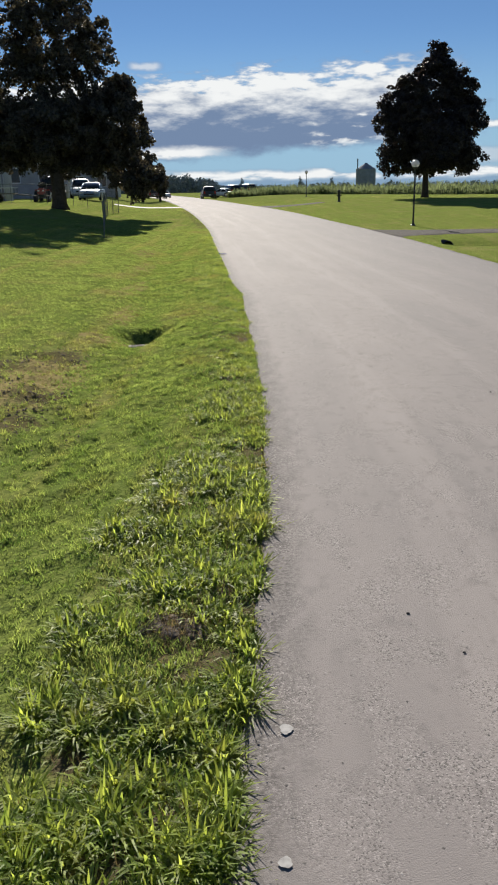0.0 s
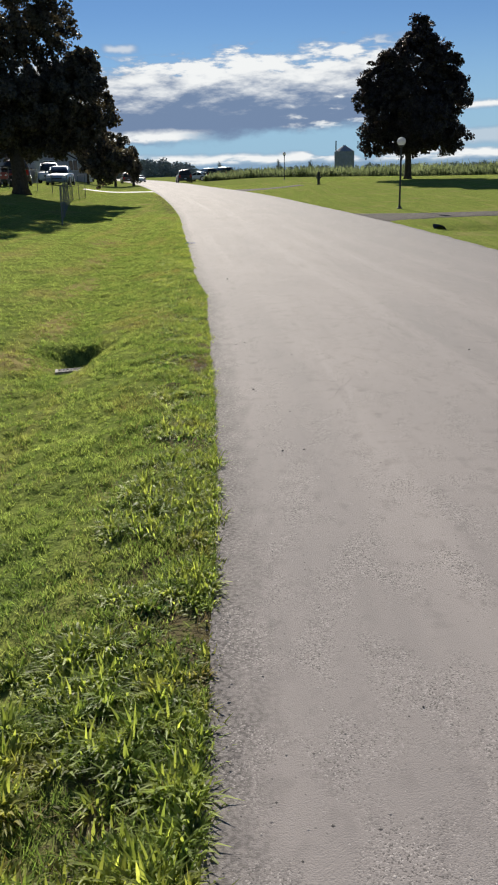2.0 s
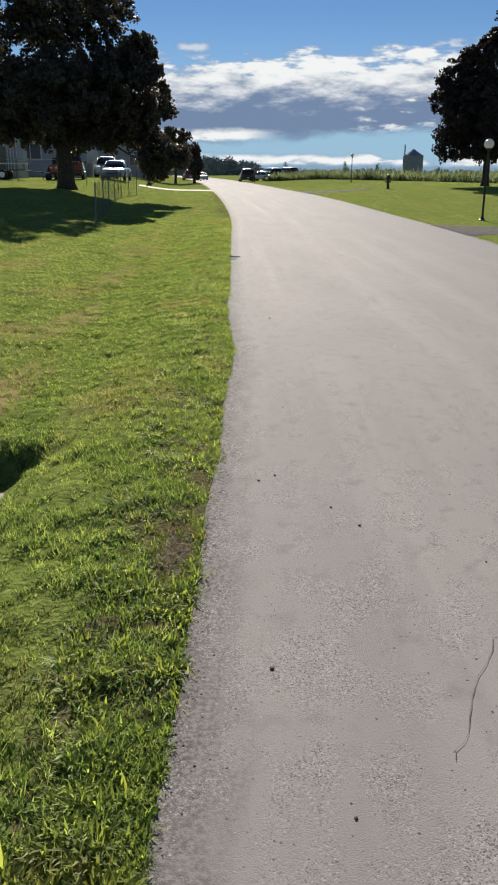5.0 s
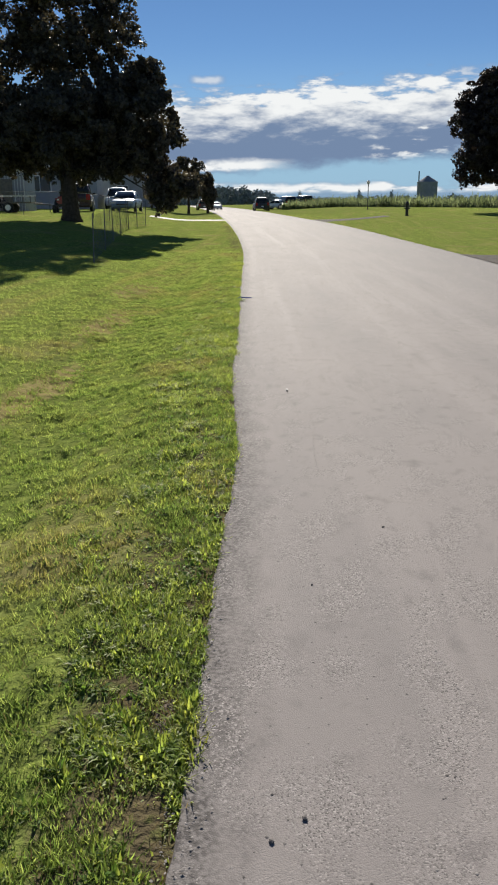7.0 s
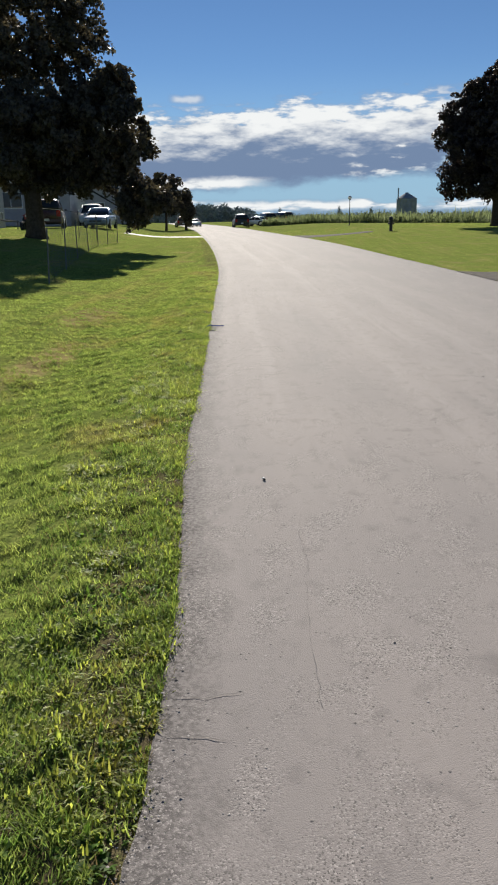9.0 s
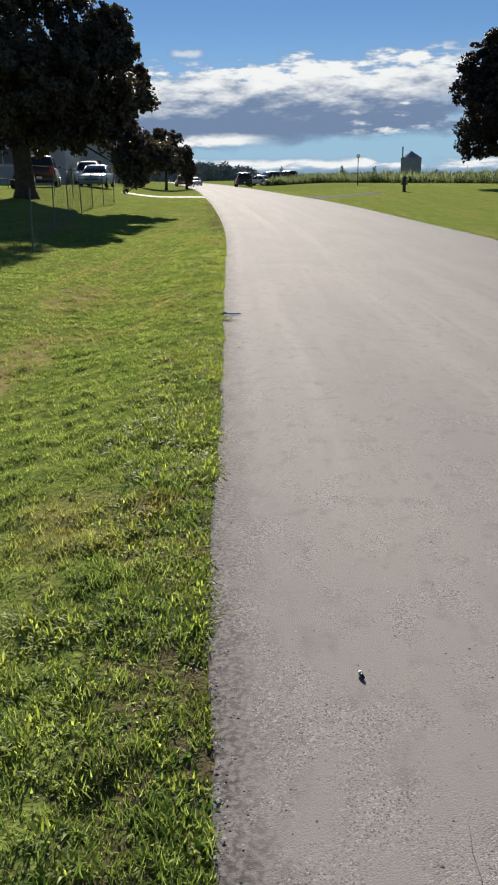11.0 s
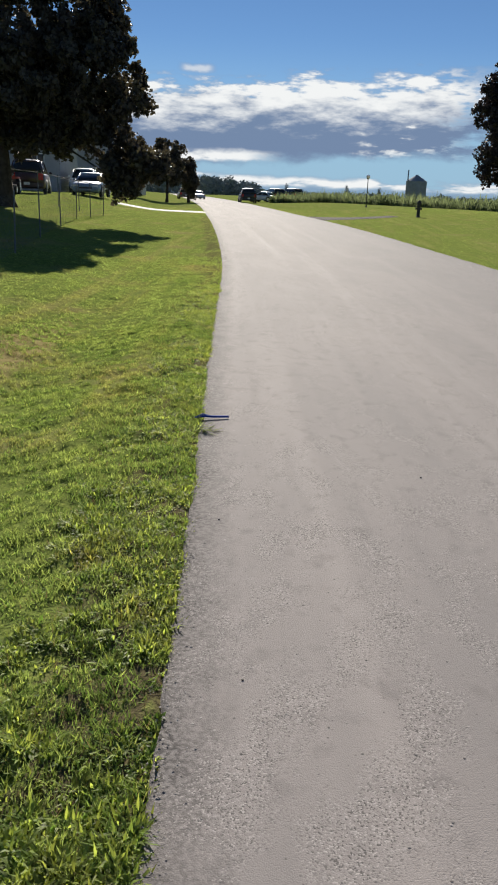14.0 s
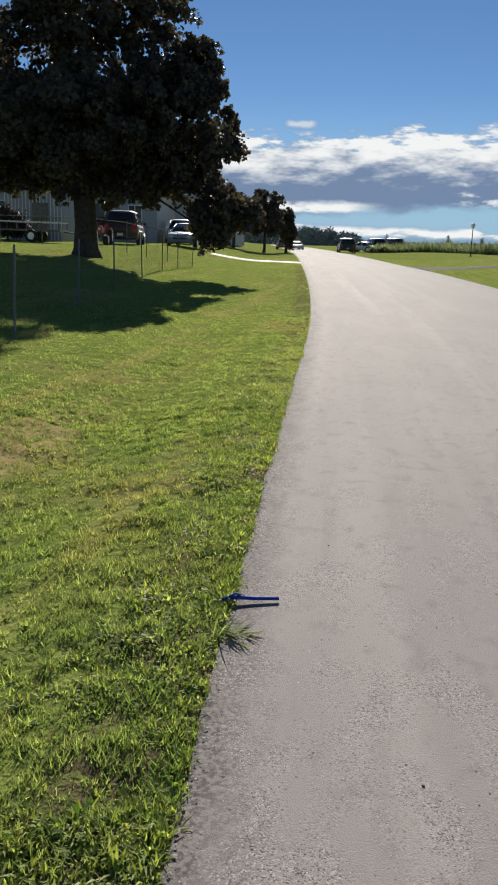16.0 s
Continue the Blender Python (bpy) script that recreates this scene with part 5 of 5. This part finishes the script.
car(on_ground(-15.9, 131.0), 12, "parked_car", "brown car parked on the far verge", paint("brown car paint", (0.12, 0.07, 0.05)), 4.4, 1.78, 1.45, "suv")
car(on_ground(-15.0, 137.0), 20, "parked_car", "white low car parked on the far verge", P_WHITE, 4.0, 1.7, 1.2)


# ---- houses behind the maple ----
def house(at, rz, w, d, eave, ridge, label, windows, hip=False):
    """Walls with lapped siding courses, a pitched roof with eaves, and framed windows set in the front."""
    root = empty("house", at, label, "house", rz=rz)
    part("wall", box((w, d, eave + 0.3), (0, 0, eave / 2 - 0.15)), M_SIDING, root)
    n = int(eave / 0.22)
    for k in range(n):
        b = box((w + 0.03, 0.02, 0.2), (0, -d / 2 - 0.012, 0.11 + k * 0.22), 0, None)
        for v in b.verts:
            if v.co.z > 0.11 + k * 0.22 and v.co.y < -d / 2 - 0.012:
                v.co.y += 0.014
        part("siding_board", b, M_SIDING, root)
    bm = bmesh.new()
    o = 0.4
    inset = d * 0.45 if hip else 0.0
    e = [bm.verts.new(p) for p in ((-w / 2 - o, -d / 2 - o, eave), (w / 2 + o, -d / 2 - o, eave), (w / 2 + o, d / 2 + o, eave), (-w / 2 - o, d / 2 + o, eave))]
    r = [bm.verts.new(p) for p in ((-w / 2 - o + inset, 0, ridge), (w / 2 + o - inset, 0, ridge))]
    for f in ((e[0], e[1], r[1], r[0]), (e[2], e[3], r[0], r[1]), (e[1], e[2], r[1]), (e[3], e[0], r[0]), (e[3], e[2], e[1], e[0])):
        bm.faces.new(f)
    part("roof", bm, M_ROOF, root)
    part("fascia", box((w + 2 * o, 0.03, 0.2), (0, -d / 2 - o - 0.017, eave - 0.06), 0.004), M_TRIM, root)
    for x, z, ww, hh in windows:
        wi = part("window", box((ww, 0.06, hh), (x, -d / 2 - 0.05, z), 0.006), M_TRIM, root, "white framed window")
        for sx in (-1, 1):
            part("pane", box((ww / 2 - 0.09, 0.012, hh - 0.14), (x + sx * (ww / 4 - 0.015), -d / 2 - 0.087, z)), M_GLASS, wi)
    return root


house(on_ground(-24.5, 80.0), 6, 13.5, 8.0, 3.3, 5.6, "white-sided bungalow half hidden by the maple", [(-4.8, 1.9, 1.6, 1.2), (-1.2, 1.9, 1.2, 1.2), (2.2, 1.9, 1.8, 1.3), (5.2, 1.9, 1.0, 1.1)])
house(on_ground(-23.2, 112.0), 4, 10.0, 8.0, 5.0, 7.0, "two-storey house with a dark hipped roof", [(-3.0, 1.7, 1.2, 1.3), (0.5, 1.7, 1.4, 1.3), (3.4, 1.7, 1.2, 1.3), (-2.2, 4.0, 1.1, 1.1), (2.4, 4.0, 1.1, 1.1)], True)


def shed():
    root = empty("garden_shed", on_ground(-20.0, 63.4), "grey board-and-batten shed with a shallow roof", "shed", rz=4)
    part("wall", box((3.2, 2.6, 2.7), (0, 0, 1.25)), M_SIDING, root)
    for k in range(17):
        part("batten", box((0.05, 0.03, 2.6), (-1.56 + k * 0.195, -1.317, 1.27), 0.006), M_TRIM, root)
    part("roof", box((3.7, 3.1, 0.12), (0, 0, 2.72), 0.02, Matrix.Rotation(radians(3), 4, "X")), M_ROOF, root)
    part("door", box((0.85, 0.05, 1.95), (0.4, -1.345, 0.98), 0.008), M_WOOD, root, "weathered plank door")


shed()


def deck():
    at = on_ground(-22.0, 68.0)
    root = empty("wooden_deck", at, "weathered wooden deck with a railing by the house", "deck", rz=5)
    part("platform", box((5.0, 2.6, 0.16), (0, 0, 0.42), 0.01), M_WOOD, root)
    for x in (-2.4, 0, 2.4):
        part("post", box((0.1, 0.1, 1.55), (x, -1.24, 0.7), 0.01), M_WOOD, root)
    part("top_rail", box((5.0, 0.09, 0.06), (0, -1.30, 1.5), 0.008), M_TRIM, root, "white top rail")
    part("bottom_rail", box((5.0, 0.05, 0.05), (0, -1.24, 0.66), 0.006), M_WOOD, root)
    for k in range(32):
        x = -2.3 + k * 0.148
        if min(abs(x), abs(abs(x) - 2.4)) > 0.07:
            part("baluster", box((0.035, 0.035, 0.8), (x, -1.24, 1.08)), M_WOOD, root)
    part("step", box((1.4, 0.35, 0.2), (1.2, -1.55, 0.1), 0.01), M_WOOD, root)


deck()


def trailer():
    at = on_ground(-17.4, 56.5)
    root = empty("utility_trailer", at, "flat utility trailer with white rails on the yard", "trailer", rz=8)
    part("bed", box((3.0, 1.5, 0.08), (0, 0, 0.55), 0.01), M_WOOD, root)
    for sy in (-1, 1):
        part("side_rail", box((3.0, 0.05, 0.06), (0, sy * 0.74, 0.92), 0.008), M_TRIM, root, "white side rail")
        for x in (-1.45, -0.5, 0.5, 1.45):
            part("stake", box((0.05, 0.05, 0.36), (x, sy * 0.74, 0.74)), M_STEEL, root)
        w = part("tyre", tube([(0, -0.09, 0), (0, -0.06, 0), (0, 0.06, 0), (0, 0.09, 0)], [0.22, 0.29, 0.29, 0.22], 20), M_TYRE, root)
        w.matrix_basis = pose(0.2, sy * 0.85, 0.29)
        part("rim", tube([(0, -0.01, 0), (0, 0.01, 0)], [0.16, 0.16], 14), M_RIM, w).matrix_basis = pose(0, sy * 0.095, 0)
    part("drawbar", tube([(1.5, 0, 0.5), (2.5, 0, 0.42)], [0.04, 0.035], 8), M_STEEL, root)
    part("jack_stand", tube([(2.4, 0, 0.0), (2.4, 0, 0.5)], [0.03, 0.03], 8), M_STEEL, root)


trailer()


# ---- distance: woods and hedges ----
def far_woods():
    rng = np.random.default_rng(9)
    cs, rs = [], []

    def mass(lo, hi, near, far, count, top, r0, r1):
        """Crowns standing from the ground up to a wavering skyline."""
        for k in range(count):
            deg = rng.uniform(lo, hi)
            d, a = rng.uniform(near, far), radians(deg)
            cs.append((math.sin(a) * d, math.cos(a) * d, 1.0 + top(deg) * rng.uniform(0, 1) ** 0.8))
            rs.append(rng.uniform(r0, r1))

    mass(-12.0, -2.6, 430, 560, 900, lambda a: max(1.0, 8.6 - 0.5 * abs(a + 8.0) - 0.9 * max(0, a + 5.0) + 0.8 * math.sin(a * 5.0)), 1.5, 2.8)
    mass(-3.5, 27.0, 540, 660, 900, lambda a: 2.2 + 1.3 * math.sin(a * 1.9) ** 2 + 1.5 * max(0, math.sin(a * 4.3 + 1)) ** 3, 1.2, 2.2)
    for deg, h in ((2.9, 9.5), (5.0, 8.5), (-1.0, 9.0)):
        for k in range(18):
            a, d = radians(deg), 560
            cs.append((math.sin(a) * d + rng.normal(0, 0.4), math.cos(a) * d, 1 + h * k / 18)), rs.append(2.0 * (1 - k / 19) + 0.3)
    C, R = np.array(cs), np.array(rs)
    V, F = leaf_cloud(C, 28, (1, 1, 1), 0.9, rng)
    V = V.reshape(len(C), -1, 3)
    V = C[:, None] + np.clip((V - C[:, None]) * 0.62, -1.15, 1.15) * R[:, None, None]
    V[..., 2] = np.maximum(V[..., 2], 0.6)
    # haze over the distance lies only in this material's pale colour
    tagged(ob_np("far_woods", V.reshape(-1, 3), F, M_FARTREE), "distant line of woods and scattered trees, haze put into their colour", "woods", kind="stuff")


far_woods()


# a white and black scrap of litter on the seal
def scrap():
    x, y = 0.1, 15.6
    root = empty("litter_scrap", (x, y, road_height(x, y) + 0.008), "small white and black scrap lying on the road", "litter", rz=20)
    part("black_half", tube([(0, -0.021, 0), (0, -0.006, 0.001), (0, 0.0, 0.001)], [0.004, 0.007, 0.007], 8), M_BLACK, root, "black end", smooth=True)
    part("white_half", tube([(0, 0.0005, 0.001), (0, 0.009, 0.002), (0, 0.014, 0.001)], [0.0075, 0.008, 0.005], 8), M_TRIM, root, "white end", smooth=True)


scrap()
